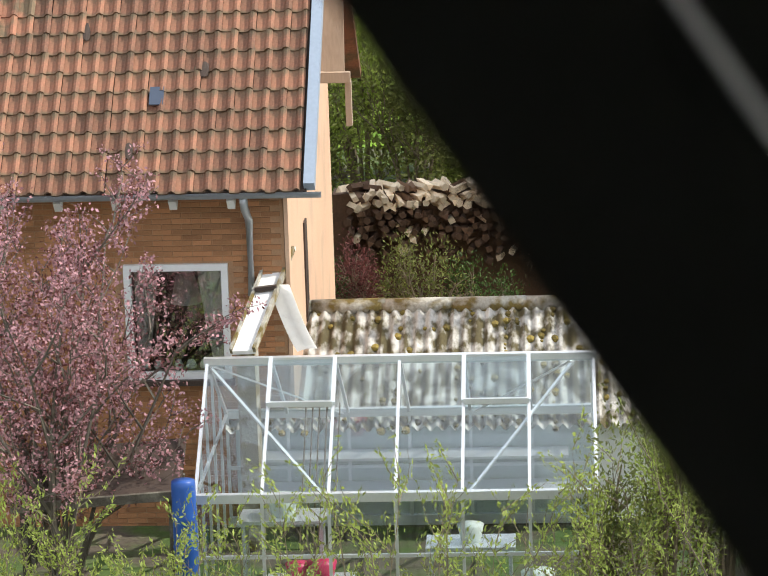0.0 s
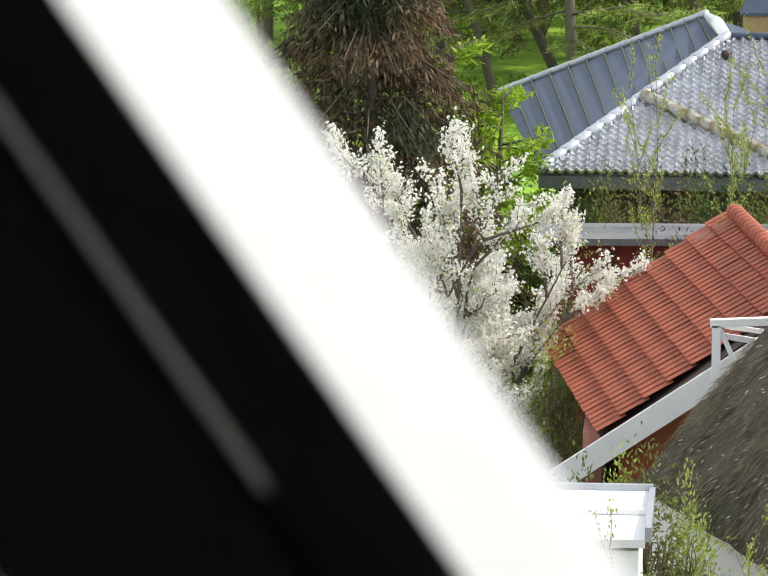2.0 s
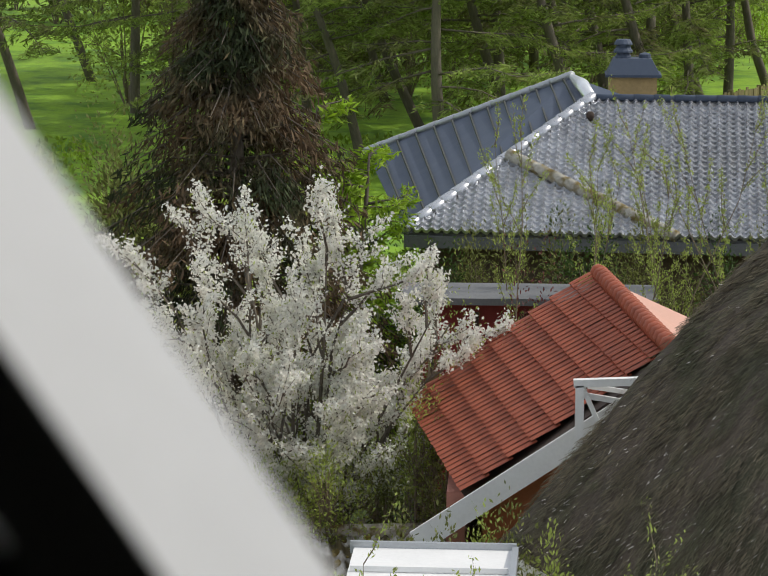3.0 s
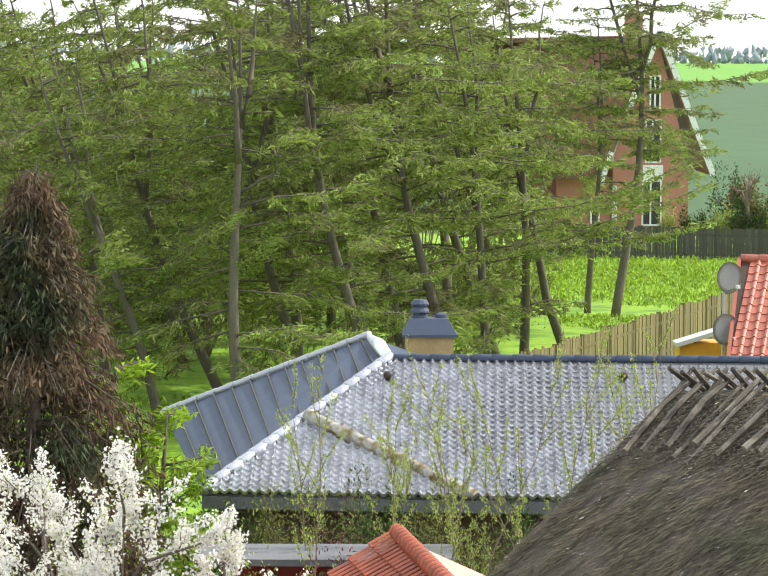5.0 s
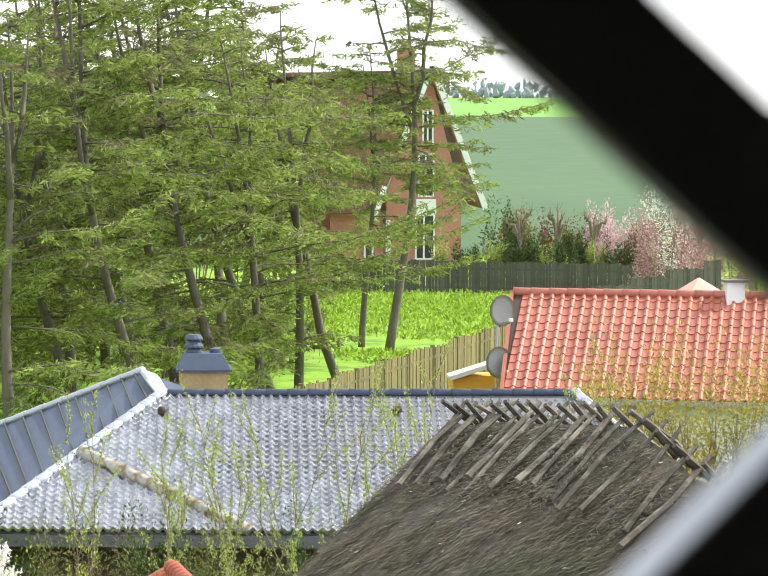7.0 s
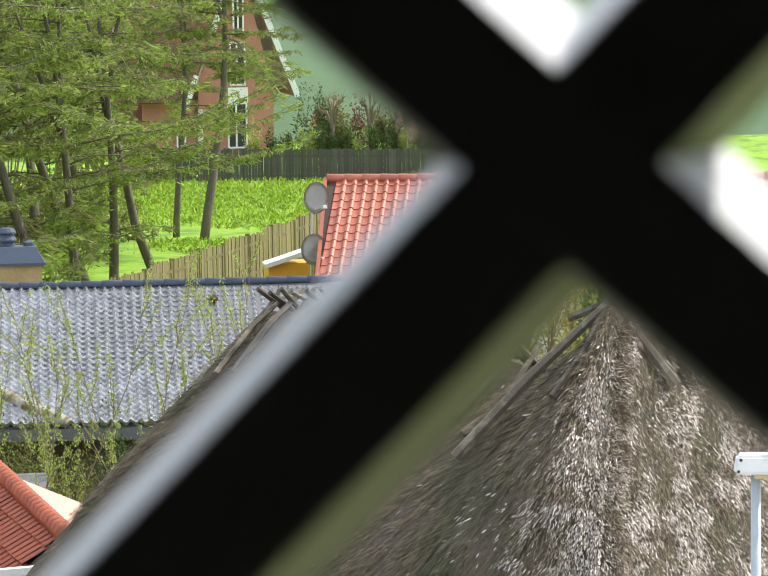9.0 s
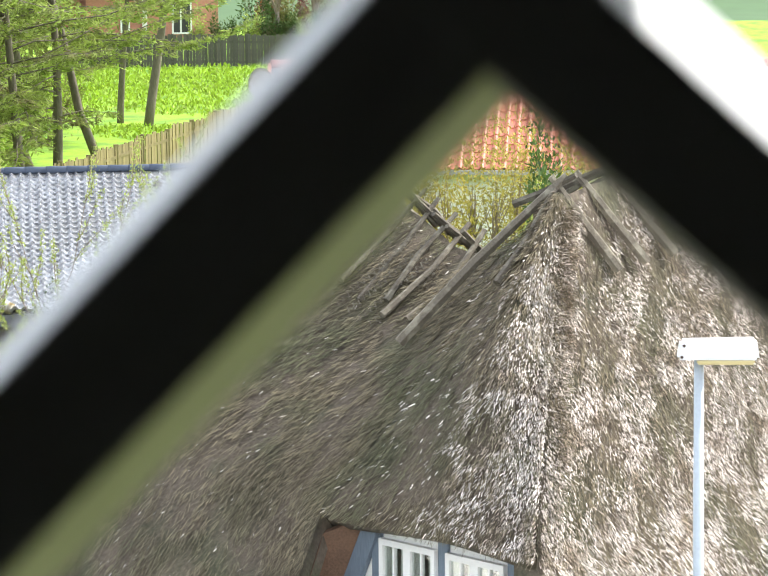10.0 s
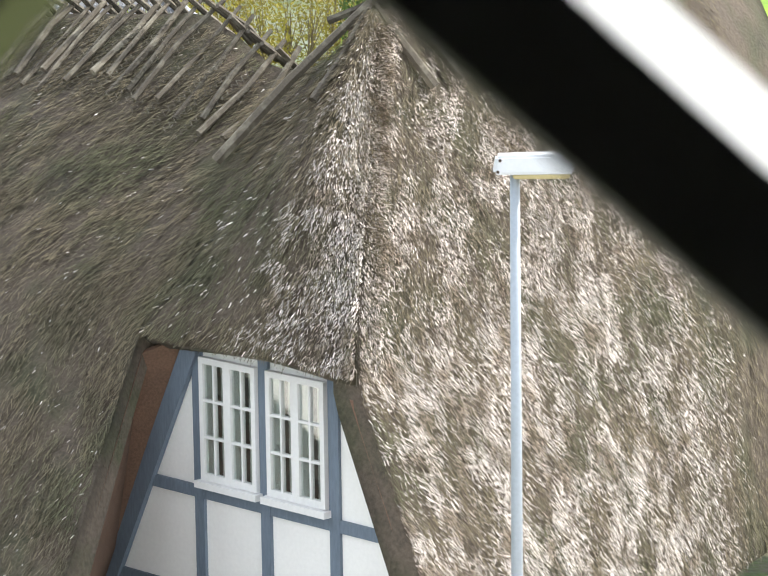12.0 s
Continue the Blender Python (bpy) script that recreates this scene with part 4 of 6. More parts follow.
def dark_shed():
    t = thing("dark_red_shed", pose(-1.6, 45.0, 0), "low dark red shed with grey felt roof", "shed")
    part("wall", boxes((0, 2.6, 0, 0.6, -0.1, 2.75)), M_DARKRED, t)
    part("roof", slab([(-0.3, -0.4, 2.86), (3.4, -0.4, 2.86), (3.4, 0.7, 2.92), (-0.3, 0.7, 2.92)], 0.1), M_ROOFFELT, t)
    for x in (0.1, 0.75, 1.4, 2.05):
        part("wall_batten", boxes((x, x + 0.06, -0.03, 0.0, 0, 2.6)), M_DARKWOOD, t)


white_outhouse(), dark_shed()


# ---- orange-tiled house with dishes ----
def orange_house():
    rng = random.Random(14)
    h = thing("orange_tiled_house", None, "house with bright orange pantile roof and small chimney", "house")
    ef, er = Vector((8.42, 66.2, 3.66)), Vector((20.4, 63.0, 3.6))
    rl, rr = Vector((9.05, 69.4, 5.64)), Vector((20.8, 66.3, 5.64))
    part("roof_bed", slab([ef, er, rr, rl], 0.12), M_DARKWOOD, h)
    part("back_slope", slab([rl, rr, (21.4, 69.8, 3.5), (9.6, 73, 3.5)], 0.12), M_TILE_OR, h)
    part("wall", slab([(8.7, 66.6, -0.2), (20, 63.5, -0.2), (20, 63.5, 3.55), (8.7, 66.6, 3.55)], 0.25), M_PLASTER, h)
    part("gable_wall", slab([(8.8, 66.8, -0.2), (9.6, 72.5, -0.2), (9.6, 72.5, 3.4), (9.15, 69.4, 5.4), (8.8, 66.8, 3.55)], 0.2), M_YELLOW, h, "yellow gable wall")
    part("verge", beam(bmesh.new(), ef + Vector((-0.03, 0, 0.02)), rl + Vector((-0.03, 0, 0.02)), 0.08, 0.14), M_TILE_OR, h)
    part("gutter", beam(bmesh.new(), ef + Vector((0, -0.08, -0.06)), er + Vector((0, -0.08, -0.06)), 0.12, 0.1), M_ZINC, h)
    ridge_caps(h, rl + Vector((0, 0, 0.04)), rr + Vector((0, 0, 0.04)), 0.1, M_TILE_OR, rng, 0.4)
    c = thing("chimney", None)
    c.parent = h
    part("shaft", boxes((13.6, 14.0, 67.9, 68.3, 5.3, 5.98)), M_WHITE, c)
    part("cap", boxes((13.55, 14.05, 67.85, 68.35, 5.98, 6.03)), M_ROOFFELT, c)
    part("flashing", boxes((13.55, 14.05, 67.8, 68.35, 5.16, 5.34)), M_ZINC, c)
    fr = roof_frame(ef + Vector((0, 0, 0.02)), er - ef, rl - ef)
    w, g = 0.237, 0.30
    n = (rl - ef).length
    tile_roof(h, fr, int((er - ef).length / w), int(n / g) + 1, w, g, M_TILE_OR, lambda x, y: y < n, near=lambda i, j: i, rng=rng, rise=0.055, jitter=0.004)
    for p in ((8.5, 67.45, 5.4), (8.42, 67.4, 4.28)):
        d = thing("satellite_dish", pose(*p, 0, 0, 20), "grey satellite dish on a pole beside the orange roof", "satellite dish", "satellite dishes")
        bm = bmesh.new()
        rings = [[bm.verts.new((math.cos(2 * math.pi * k / 20) * r, -0.1 + r * r * -0.25, math.sin(2 * math.pi * k / 20) * r * 1.12)) for k in range(20)] for r in (0.02, 0.12, 0.22, 0.31)]
        for a, b in zip(rings, rings[1:]):
            for k in range(20):
                bm.faces.new((a[k], b[k], b[(k + 1) % 20], a[(k + 1) % 20]))
        bm.faces.new(rings[0])
        bmesh.ops.solidify(bm, geom=list(bm.faces), thickness=0.012)
        part("dish", bm, M_DISH, d, smooth=True)
        part("arm", tube(bmesh.new(), [(0, -0.1, -0.28), (0, -0.5, -0.18)], [0.015, 0.012], 6), M_ZINC, d)
        part("receiver", boxes((-0.03, 0.03, -0.58, -0.48, -0.21, -0.14)), M_WHITE, d)
        part("bracket", tube(bmesh.new(), [(0, -0.09, 0), (0.0, 0.12, -0.05)], [0.03, 0.03], 8), M_ZINC, d)
    pole = tube(bmesh.new(), [(8.43, 67.58, 0.3), (8.46, 67.6, 5.5)], [0.035, 0.03], 8)
    solo("dish_pole", pole, M_ZINC, "thin grey pole carrying two satellite dishes", "pole")
    t = thing("garden_pavilion", pose(14.6, 76.5, 0.4), "pale orange pointed garden pavilion roof behind the ridge", "pavilion")
    bm = bmesh.new()
    v = [bm.verts.new((math.cos(math.pi / 3 * k) * 1.35, math.sin(math.pi / 3 * k) * 1.35, 4.4)) for k in range(6)]
    top = bm.verts.new((0, 0, 5.2))
    for k in range(6):
        bm.faces.new((v[k], v[(k + 1) % 6], top))
    part("canopy", bm, M_SALMON, t)
    part("pole", tube(bmesh.new(), [(0, 0, 0), (0, 0, 5.1)], [0.06, 0.05], 8), M_STICK, t)
    y = thing("yellow_playhouse", pose(8.2, 71.6, 0.3), "small yellow playhouse with pale roof", "playhouse")
    part("wall", boxes((-0.25, 0.8, 0, 1.0, 0, 3.3)), M_YELLOW, y)
    part("roof", slab([(-0.35, -0.15, 3.3), (0.6, -0.15, 3.6), (0.6, 0.6, 3.6), (-0.35, 0.6, 3.3)], 0.1), M_CREAM, y)
    part("annex", slab([(-1.7, -2.2, 2.6), (0.5, -2.4, 2.7), (0.5, -1.0, 2.9), (-1.7, -0.8, 2.8)], 0.1), M_DARKRED, y)
    part("annex_wall", boxes((-1.5, 0.3, -2.0, -1.0, -0.3, 2.55)), M_DARKWOOD, y)


orange_house()


# ---- fences ----
def fence(name, a, b, height, mat, label, board=0.12, steps=0, rng=None, kind_="fence"):
    f = thing(name, None, label, kind_)
    a, b = Vector(a), Vector(b)
    d = b - a
    ang = math.atan2(d.y, d.x)
    n = int(d.length / (board * 1.06))
    me = mesh_of(boxes((-board / 2, board / 2, -0.012, 0.012, 0, height)), mat, "fence_board")
    for i in range(n):
        p = a.lerp(b, i / n)
        z = p.z if not steps else a.z + (b.z - a.z) * math.floor(i / n * steps + 0.5) / steps
        s = rng.uniform(0.97, 1.03)
        k = Matrix.Translation((p.x, p.y, z)) @ Matrix.Rotation(ang, 4, "Z") @ Matrix.Translation((0, rng.choice((0.0, 0.02)), 0)) @ Matrix.Rotation(rng.uniform(-0.012, 0.012), 4, "Y") @ Matrix.Diagonal((1, 1, s, 1))
        if i < 300:
            part("fence_board", me, mat, f, m=k)
    for i in range(0, int(d.length / 1.8) + 1):
        p = a.lerp(b, min(1, i * 1.8 / d.length))
        z = p.z if not steps else a.z + (b.z - a.z) * math.floor(i * 1.8 / d.length * steps + 0.5) / steps
        part("fence_post", boxes((p.x - 0.06, p.x + 0.06, p.y + 0.02, p.y + 0.12, p.z - 0.4, z + height + 0.04)), mat, f)
    for u in (0.25, 0.8):
        q = Vector((0, 0.03, height * u))
        part("fence_rail", beam(bmesh.new(), a + q, b + q, 0.05, 0.08), mat, f)


rngf = random.Random(17)
fence("far_fence", (9.5, 152.2, 0.45), (29.0, 149.2, 0.2), 1.75, M_FENCE, "tall weathered grey board fence along the meadow", 0.14, 0, rngf)
fence("meadow_fence", (4.2, 80.5, 0.75), (13.2, 97, 1.65), 1.55, M_FENCE_Y, "stepped brown-green board fence climbing the meadow", 0.13, 7, rngf)
fence("side_fence", (17.6, 118, 1.25), (24, 121, 2.4), 1.3, M_FENCE, "pale brown board fence above the orange roof", 0.13, 4, rngf)


# ---- far brick house ----
def far_house():
    rng = random.Random(18)
    h = thing("far_brick_house", None, "two-storey red brick house with steep tiled roof and white bargeboards", "house")
    y0 = 164.0
    bm = bmesh.new()
    pts = [(14.4, 1.0), (18.5, 1.0), (18.5, 4.6), (16.86, 11.2), (14.6, 5.2)]
    a, b = [bm.verts.new((x, y0, z)) for x, z in pts], [bm.verts.new((x, y0 + 0.4, z)) for x, z in pts]
    bm.faces.new(a), bm.faces.new(b[::-1])
    for i in range(5):
        bm.faces.new((a[i], a[(i + 1) % 5], b[(i + 1) % 5], b[i]))
    part("gable_wall", bm, M_BRICK_RED, h)
    part("side_wall", boxes((18.1, 18.5, y0 + 0.4, y0 + 9, 1, 4.6), (8, 18.1, y0 + 8.6, y0 + 9, 1, 4.6)), M_BRICK_RED, h)
    part("low_wall", boxes((11.6, 14.4, y0 + 0.1, y0 + 0.4, 1, 4.0)), M_BRICK_RED, h)
    part("main_roof", slab([(16.86, y0 - 0.3, 11.5), (16.86, y0 + 9, 11.5), (7, y0 + 9, 11.3), (7, y0 + 0.6, 11.2)], 0.2), M_TILE, h)
    part("roof_slope", slab([(16.7, y0 - 0.1, 11.45), (7, y0 + 3.5, 11.3), (7, y0 - 1.2, 5.0), (14.3, y0 - 0.4, 5.0)], 0.2), M_TILE, h)
    part("right_slope", slab([(16.86, y0 - 0.4, 11.6), (16.86, y0 + 9, 11.6), (19.7, y0 + 9, 4.3), (19.7, y0 - 0.4, 4.3)], 0.2), M_TILE, h)
    part("low_roof", slab([(14.2, y0 - 0.3, 6.3), (10.8, y0 - 0.3, 6.3), (10.8, y0 - 0.9, 4.0), (13.9, y0 - 0.9, 4.0)], 0.15), M_TILE, h)
    part("bargeboard", beam(bmesh.new(), (16.86, y0 - 0.45, 11.7), (19.75, y0 - 0.45, 4.2), 0.12, 0.3), M_WHITE, h)
    part("bargeboard", beam(bmesh.new(), (16.86, y0 - 0.45, 11.7), (15.2, y0 - 0.45, 7.4), 0.12, 0.3), M_WHITE, h)
    part("bargeboard", beam(bmesh.new(), (14.35, y0 - 0.95, 5.4), (13.8, y0 - 0.95, 3.6), 0.12, 0.25), M_WHITE, h)
    part("chimney", boxes((15.3, 16.2, y0 + 2, y0 + 2.8, 10.5, 12.6)), M_BRICK_RED, h)
    for x0, x1, z0, z1 in ((16.05, 17.1, 1.5, 3.9), (16.2, 17.05, 4.8, 7.1), (16.4, 17.0, 7.5, 9.4), (13.35, 13.85, 1.6, 2.6), (14.5, 14.75, 1.4, 3.6)):
        w = thing("window", None)
        w.parent = h
        t = 0.09
        part("window_frame", boxes((x0, x1, y0 - 0.06, y0 - 0.003, z1 - t, z1), (x0, x1, y0 - 0.06, y0 - 0.003, z0, z0 + t), (x0, x0 + t, y0 - 0.06, y0 - 0.003, z0 + t, z1 - t), (x1 - t, x1, y0 - 0.06, y0 - 0.003, z0 + t, z1 - t), (x0 + 0.4 * (x1 - x0), x0 + 0.4 * (x1 - x0) + t, y0 - 0.06, y0 - 0.003, z0 + t, z1 - t)), M_WHITE, w)
        # opaque pane in the dark colour used for unlit rooms
        part("pane", boxes((x0 + t, x1 - t, y0 - 0.03, y0 - 0.01, z0 + t, z1 - t)), M_ROOM_SHADE, w)
    part("lintel_panel", boxes((16.1, 17.15, y0 - 0.08, y0 - 0.01, 3.9, 4.7)), M_WHITE, h, "white panel over the window")


far_house()


# ---- thatched house ----
def bez(a, b, c, t):
    return a * (1 - t) ** 2 + b * 2 * t * (1 - t) + c * t * t


def thatch_house():
    rng = np.random.default_rng(21)
    h = thing("thatched_house", None, "half-timbered house with weathered thatch and crossed ridge sticks", "house")
    V = Vector
    A0, AP = V((3.84, 34.8, 6.36)), V((6.65, 29.3, 6.89))
    EL, BR = V((-0.32, 33.5, 1.9)), V((2.95, 26.75, 1.45))
    lip_l, lip_m, lip_r = V((4.22, 28.91, 3.90)), V((5.05, 27.6, 3.92)), V((5.79, 26.44, 3.87))
    R3 = V((6.58, 25.17, 0.6))
    back = V((0.62, 0.78, 0)) * 10

    def bent(a, b, c, t):
        """Along a-b-c with a short round corner at b."""
        k = 0.025
        if t < 0.5 - k:
            return a.lerp(b, t * 2)
        if t > 0.5 + k:
            return b.lerp(c, t * 2 - 1)
        return bez(a.lerp(b, 1 - 2 * k), b, b.lerp(c, 2 * k), (t - 0.5 + k) / (2 * k))

    def left(u, v):
        """The long slope: u from the far end to the gable, v from ridge to eave."""
        a = bez(A0, (A0 + EL) / 2 + V((-0.2, -0.6, 0.32)), EL, v)
        b = bent(AP, lip_l, BR, v)
        p = a.lerp(b, u)
        sag = 0.62 * math.exp(-((u - 0.8) / 0.16) ** 2) * max(0.0, 1 - v * 2.2)
        return p + V((-0.25, -0.18, 0.22)) * math.sin(math.pi * v) * math.sin(math.pi * u) - V((0, 0, sag))

    def hip(u, v):
        """The rounded half hip over the gable's windows."""
        e = lip_l.lerp(lip_m, u * 2) if u < 0.5 else lip_m.lerp(lip_r, u * 2 - 1)
        return AP.lerp(e, v) + V((-0.1, -0.3, 0.2)) * math.sin(math.pi * v) * math.sin(math.pi * u)

    def right(u, v):
        """The sunlit slope: u away from the gable, v from ridge to eave."""
        a = bent(AP, lip_r, R3, v)
        b = bez(AP + back, (AP + R3) / 2 + back + V((0.4, -0.3, 0.4)), R3 + back, v)
        return a.lerp(b, u) + V((0.2, -0.2, 0.2)) * math.sin(math.pi * v) * (1 - (1 - u) ** 4)

    def surface(fn, nu, nv, thick):
        pts = [[fn(i / nu, j / nv) for i in range(nu + 1)] for j in range(nv + 1)]
        vs, fs = [], []
        for j in range(nv + 1):
            for i in range(nu + 1):
                p = pts[j][i]
                k = noise.noise(p * 1.7) * 0.05 + noise.noise(p * 5.0) * 0.025
                vs.append(p + V((0, -0.3, 1)) * k)
        n0 = len(vs)
        for j in range(nv + 1):
            for i in range(nu + 1):
                a, b = pts[j][min(i + 1, nu)] - pts[j][max(i - 1, 0)], pts[min(j + 1, nv)][i] - pts[max(j - 1, 0)][i]
                n = a.cross(b)
                n = n.normalized() if n.length > 1e-6 else V((0, 0, 1))
                n = n if n.z > 0 else -n
                vs.append(pts[j][i] - n * thick)
        w = nu + 1
        for j in range(nv):
            for i in range(nu):
                q = (j * w + i, j * w + i + 1, (j + 1) * w + i + 1, (j + 1) * w + i)
                fs.append(q)
                fs.append(tuple(n0 + k for k in q[::-1]))
        for i in range(nu):
            fs.append((nv * w + i, nv * w + i + 1, n0 + nv * w + i + 1, n0 + nv * w + i))
        for j in range(nv):
            for c in (0, nu):
                fs.append((j * w + c, (j + 1) * w + c, n0 + (j + 1) * w + c, n0 + j * w + c))
        return vs, fs

    def reeds(fn, count, keep, length=(0.05, 0.12), width=(0.004, 0.009), roll=0.5, lift=0.03, reach=1.0, grain=18):
        """Loose reed ends lying down the slope; keep(u, v, streak) gives the share left standing at each place."""
        nu, nv = 120, 100
        grid = np.array([[fn(i / nu, j / nv) for i in range(nu + 1)] for j in range(nv + 1)])
        patch = np.array([[noise.noise(V((i / nu * grain + j / nv * 2, j / nv * 11, 1.7))) + 0.8 * noise.noise(V((i / nu * grain * 2.6, j / nv * 26, 8.1))) for i in range(nu + 1)] for j in range(nv + 1)])
        u, v = rng.uniform(0, reach, count), rng.uniform(0.01, 0.995, count)
        x, y = u * nu, v * nv
        i, j = np.minimum(x.astype(int), nu - 1), np.minimum(y.astype(int), nv - 1)
        a, b = (x - i), (y - j)

        def mid(g):
            w = [(1 - a) * (1 - b), a * (1 - b), (1 - a) * b, a * b]
            c = [g[j, i], g[j, i + 1], g[j + 1, i], g[j + 1, i + 1]]
            return sum(k.reshape(-1, *[1] * (g.ndim - 2)) * q for k, q in zip(w, c))
        ok = rng.uniform(0, 1, count) < keep(u, v, mid(patch))
        unit = lambda q: q / (np.linalg.norm(q, axis=1, keepdims=True) + 1e-9)
        down = unit(grid[j + 1, i] - grid[j, i])
        side = unit(grid[np.minimum(j + 1, nv), i + 1] - grid[np.minimum(j + 1, nv), i])
        nrm = unit(np.cross(side, down))
        nrm *= np.sign(nrm[:, 2:3])
        side = unit(np.cross(down, nrm))
        p = mid(grid) + nrm * rng.uniform(0.0, 0.05, (count, 1))
        down = unit(down + side * rng.normal(0, 0.22, (count, 1)) + nrm * rng.normal(0.05, 0.12, (count, 1)))
        side = unit(side + nrm * rng.normal(0, roll, (count, 1)))
        ln, wd = rng.uniform(*length, (count, 1)), rng.uniform(*width, (count, 1))
        tip = p + down * ln + nrm * rng.uniform(0.2, 1.2, (count, 1)) * lift
        q = np.stack([p - side * wd, p + side * wd, tip + side * wd * 0.6, tip - side * wd * 0.6], 1)[ok]
        return q.reshape(-1, 3), np.arange(4 * len(q)).reshape(-1, 4)

    roof = thing("thatch_roof", None)
    roof.parent = h
    # the bed's dark colour shows as shade in gaps between reeds
    part("left_slope", surface(left, 44, 36, 0.3), M_THATCH_CORE, roof, "mossy thatch slope, coloured darker as the side away from the sun", smooth=True)
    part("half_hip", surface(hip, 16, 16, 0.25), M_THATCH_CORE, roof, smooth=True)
    part("right_slope", surface(right, 44, 36, 0.3), M_THATCH_CORE, roof, "bleached thatch slope, coloured paler as the sunlit side", smooth=True)
    def edge(u, v):
        """The rounded arris between the half hip and the sunlit slope."""
        p, q = hip(0.93, 0.05 + 0.95 * v), right(0.03, 0.025 + 0.475 * v)
        return p.lerp(q, u) + V((0.0, -0.03, 0.035)) * math.sin(math.pi * u)

    ramp = lambda a, b, k: np.clip((k - a) / (b - a), 0, 1)
    # reed colours carry part of the sun and shade on each slope
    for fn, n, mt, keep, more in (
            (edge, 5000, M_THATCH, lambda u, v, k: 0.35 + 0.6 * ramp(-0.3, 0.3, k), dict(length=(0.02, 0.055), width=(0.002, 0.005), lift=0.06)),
            (edge, 4000, M_THATCH_SHADED, lambda u, v, k: 0.8 + 0 * k, dict(length=(0.02, 0.07), width=(0.002, 0.005), lift=0.06)),
            (left, 110000, M_THATCH_SHADED, lambda u, v, k: 0.15 + 0.8 * ramp(-0.3, 0.3, k), dict(length=(0.05, 0.13), width=(0.002, 0.005))),
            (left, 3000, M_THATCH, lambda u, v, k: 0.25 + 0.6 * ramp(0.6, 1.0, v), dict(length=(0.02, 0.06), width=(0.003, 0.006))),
            (hip, 26000, M_THATCH_SHADED, lambda u, v, k: 0.2 + 0.7 * ramp(-0.3, 0.3, k), dict(length=(0.05, 0.12), width=(0.002, 0.005), grain=8)),
            # pale reeds thicken across the hip where sunlight would reach it
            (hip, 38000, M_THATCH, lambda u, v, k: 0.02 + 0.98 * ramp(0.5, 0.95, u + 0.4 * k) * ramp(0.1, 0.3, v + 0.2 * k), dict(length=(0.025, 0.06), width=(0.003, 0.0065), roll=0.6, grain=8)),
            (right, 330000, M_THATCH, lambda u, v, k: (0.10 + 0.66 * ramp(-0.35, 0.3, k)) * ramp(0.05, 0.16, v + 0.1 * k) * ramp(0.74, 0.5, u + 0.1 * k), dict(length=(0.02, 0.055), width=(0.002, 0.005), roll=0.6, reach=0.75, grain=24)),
            (right, 80000, M_THATCH_SHADED, lambda u, v, k: 0.45 + 0.55 * ramp(0.1, -0.4, k), dict(width=(0.002, 0.005), reach=0.85, grain=24))):
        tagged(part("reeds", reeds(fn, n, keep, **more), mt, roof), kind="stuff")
    # sticks crossed over the ridge
    def stick(p, q, r):
        p, q = V(p), V(q)
        c = (p + q) / 2 + V(rng.normal(0, 0.035, 3))
        part("ridge_stick", tube(bmesh.new(), [p, c, q], [r * 0.75, r, r * 1.1], 6), M_STICK, h)
    for k in range(20):
        u = 0.012 + 0.0405 * k + rng.uniform(-0.006, 0.006)
        top, low = left(u, 0.0), left(u + 0.03, 0.165 + rng.uniform(-0.015, 0.02))
        n = V((-0.3, -0.45, 0.9))
        stick(top + V((0.14, 0.12, 0.22)), low + n * 0.08 + V((rng.normal(0, 0.06), 0, rng.normal(0, 0.03))), rng.uniform(0.026, 0.04))
        far = top + V((0.45, 0.45, -0.28))
        stick(top + V((-0.14, -0.12, 0.2 + rng.uniform(0, 0.06))), far, 0.036)
    stick(AP + V((0.08, 0.05, 0.15)), left(0.9, 0.24) + V((-0.05, -0.05, 0.14)), 0.055)
    stick(AP + V((-0.05, 0, 0.02)), hip(0.25, 0.34) + V((0, -0.06, 0.1)), 0.04)
    for a, b in ((0.005, 0.115), (0.06, 0.17), (0.12, 0.23), (0.18, 0.29), (0.25, 0.35)):
        stick(right(a, 0) + V((-0.1, 0.05, 0.14)), right(b, 0.155) + V((0.05, -0.08, 0.12)), 0.05)
        stick(right(a, 0) + V((0.12, -0.08, 0.16)), right(a, 0) + V((-0.4, 0.35, -0.15)), 0.04)
    # wire netting strands under the sticks
    bm = bmesh.new()
    for k in range(16):
        v = 0.03 + k * 0.0105
        for s in (-1, 1):
            for i in range(26):
                a, b = left(0.03 + i * 0.029, v), left(0.03 + (i + 0.5) * 0.029, v + s * 0.006)
                beam(bm, a + V((-0.03, -0.05, 0.06)), b + V((-0.03, -0.05, 0.06)), 0.006, 0.006)
    tagged(part("wire_netting", bm, M_STICK, h), kind="stuff")
    # gable wall: plaster, timbers and two windows
    x0 = V((4.6, 28.96, 0.0))
    d = V((0.537, -0.844, 0)).normalized()
    nrm = V((d.y, -d.x, 0))
    m = Matrix((d, -nrm, V((0, 0, 1)))).transposed().to_4x4()
    m.translation = x0
    g = thing("gable", m)
    g.parent = h
    g.matrix_basis = m
    bm = bmesh.new()
    pts = [(-1.45, -0.05), (3.85, -0.05), (2.86, 2.3), (2.15, 3.93), (0.2, 3.93), (-0.95, 1.5)]
    a, b = [bm.verts.new((x, 0.0, z)) for x, z in pts], [bm.verts.new((x, 0.25, z)) for x, z in pts]
    bm.faces.new(a), bm.faces.new(b[::-1])
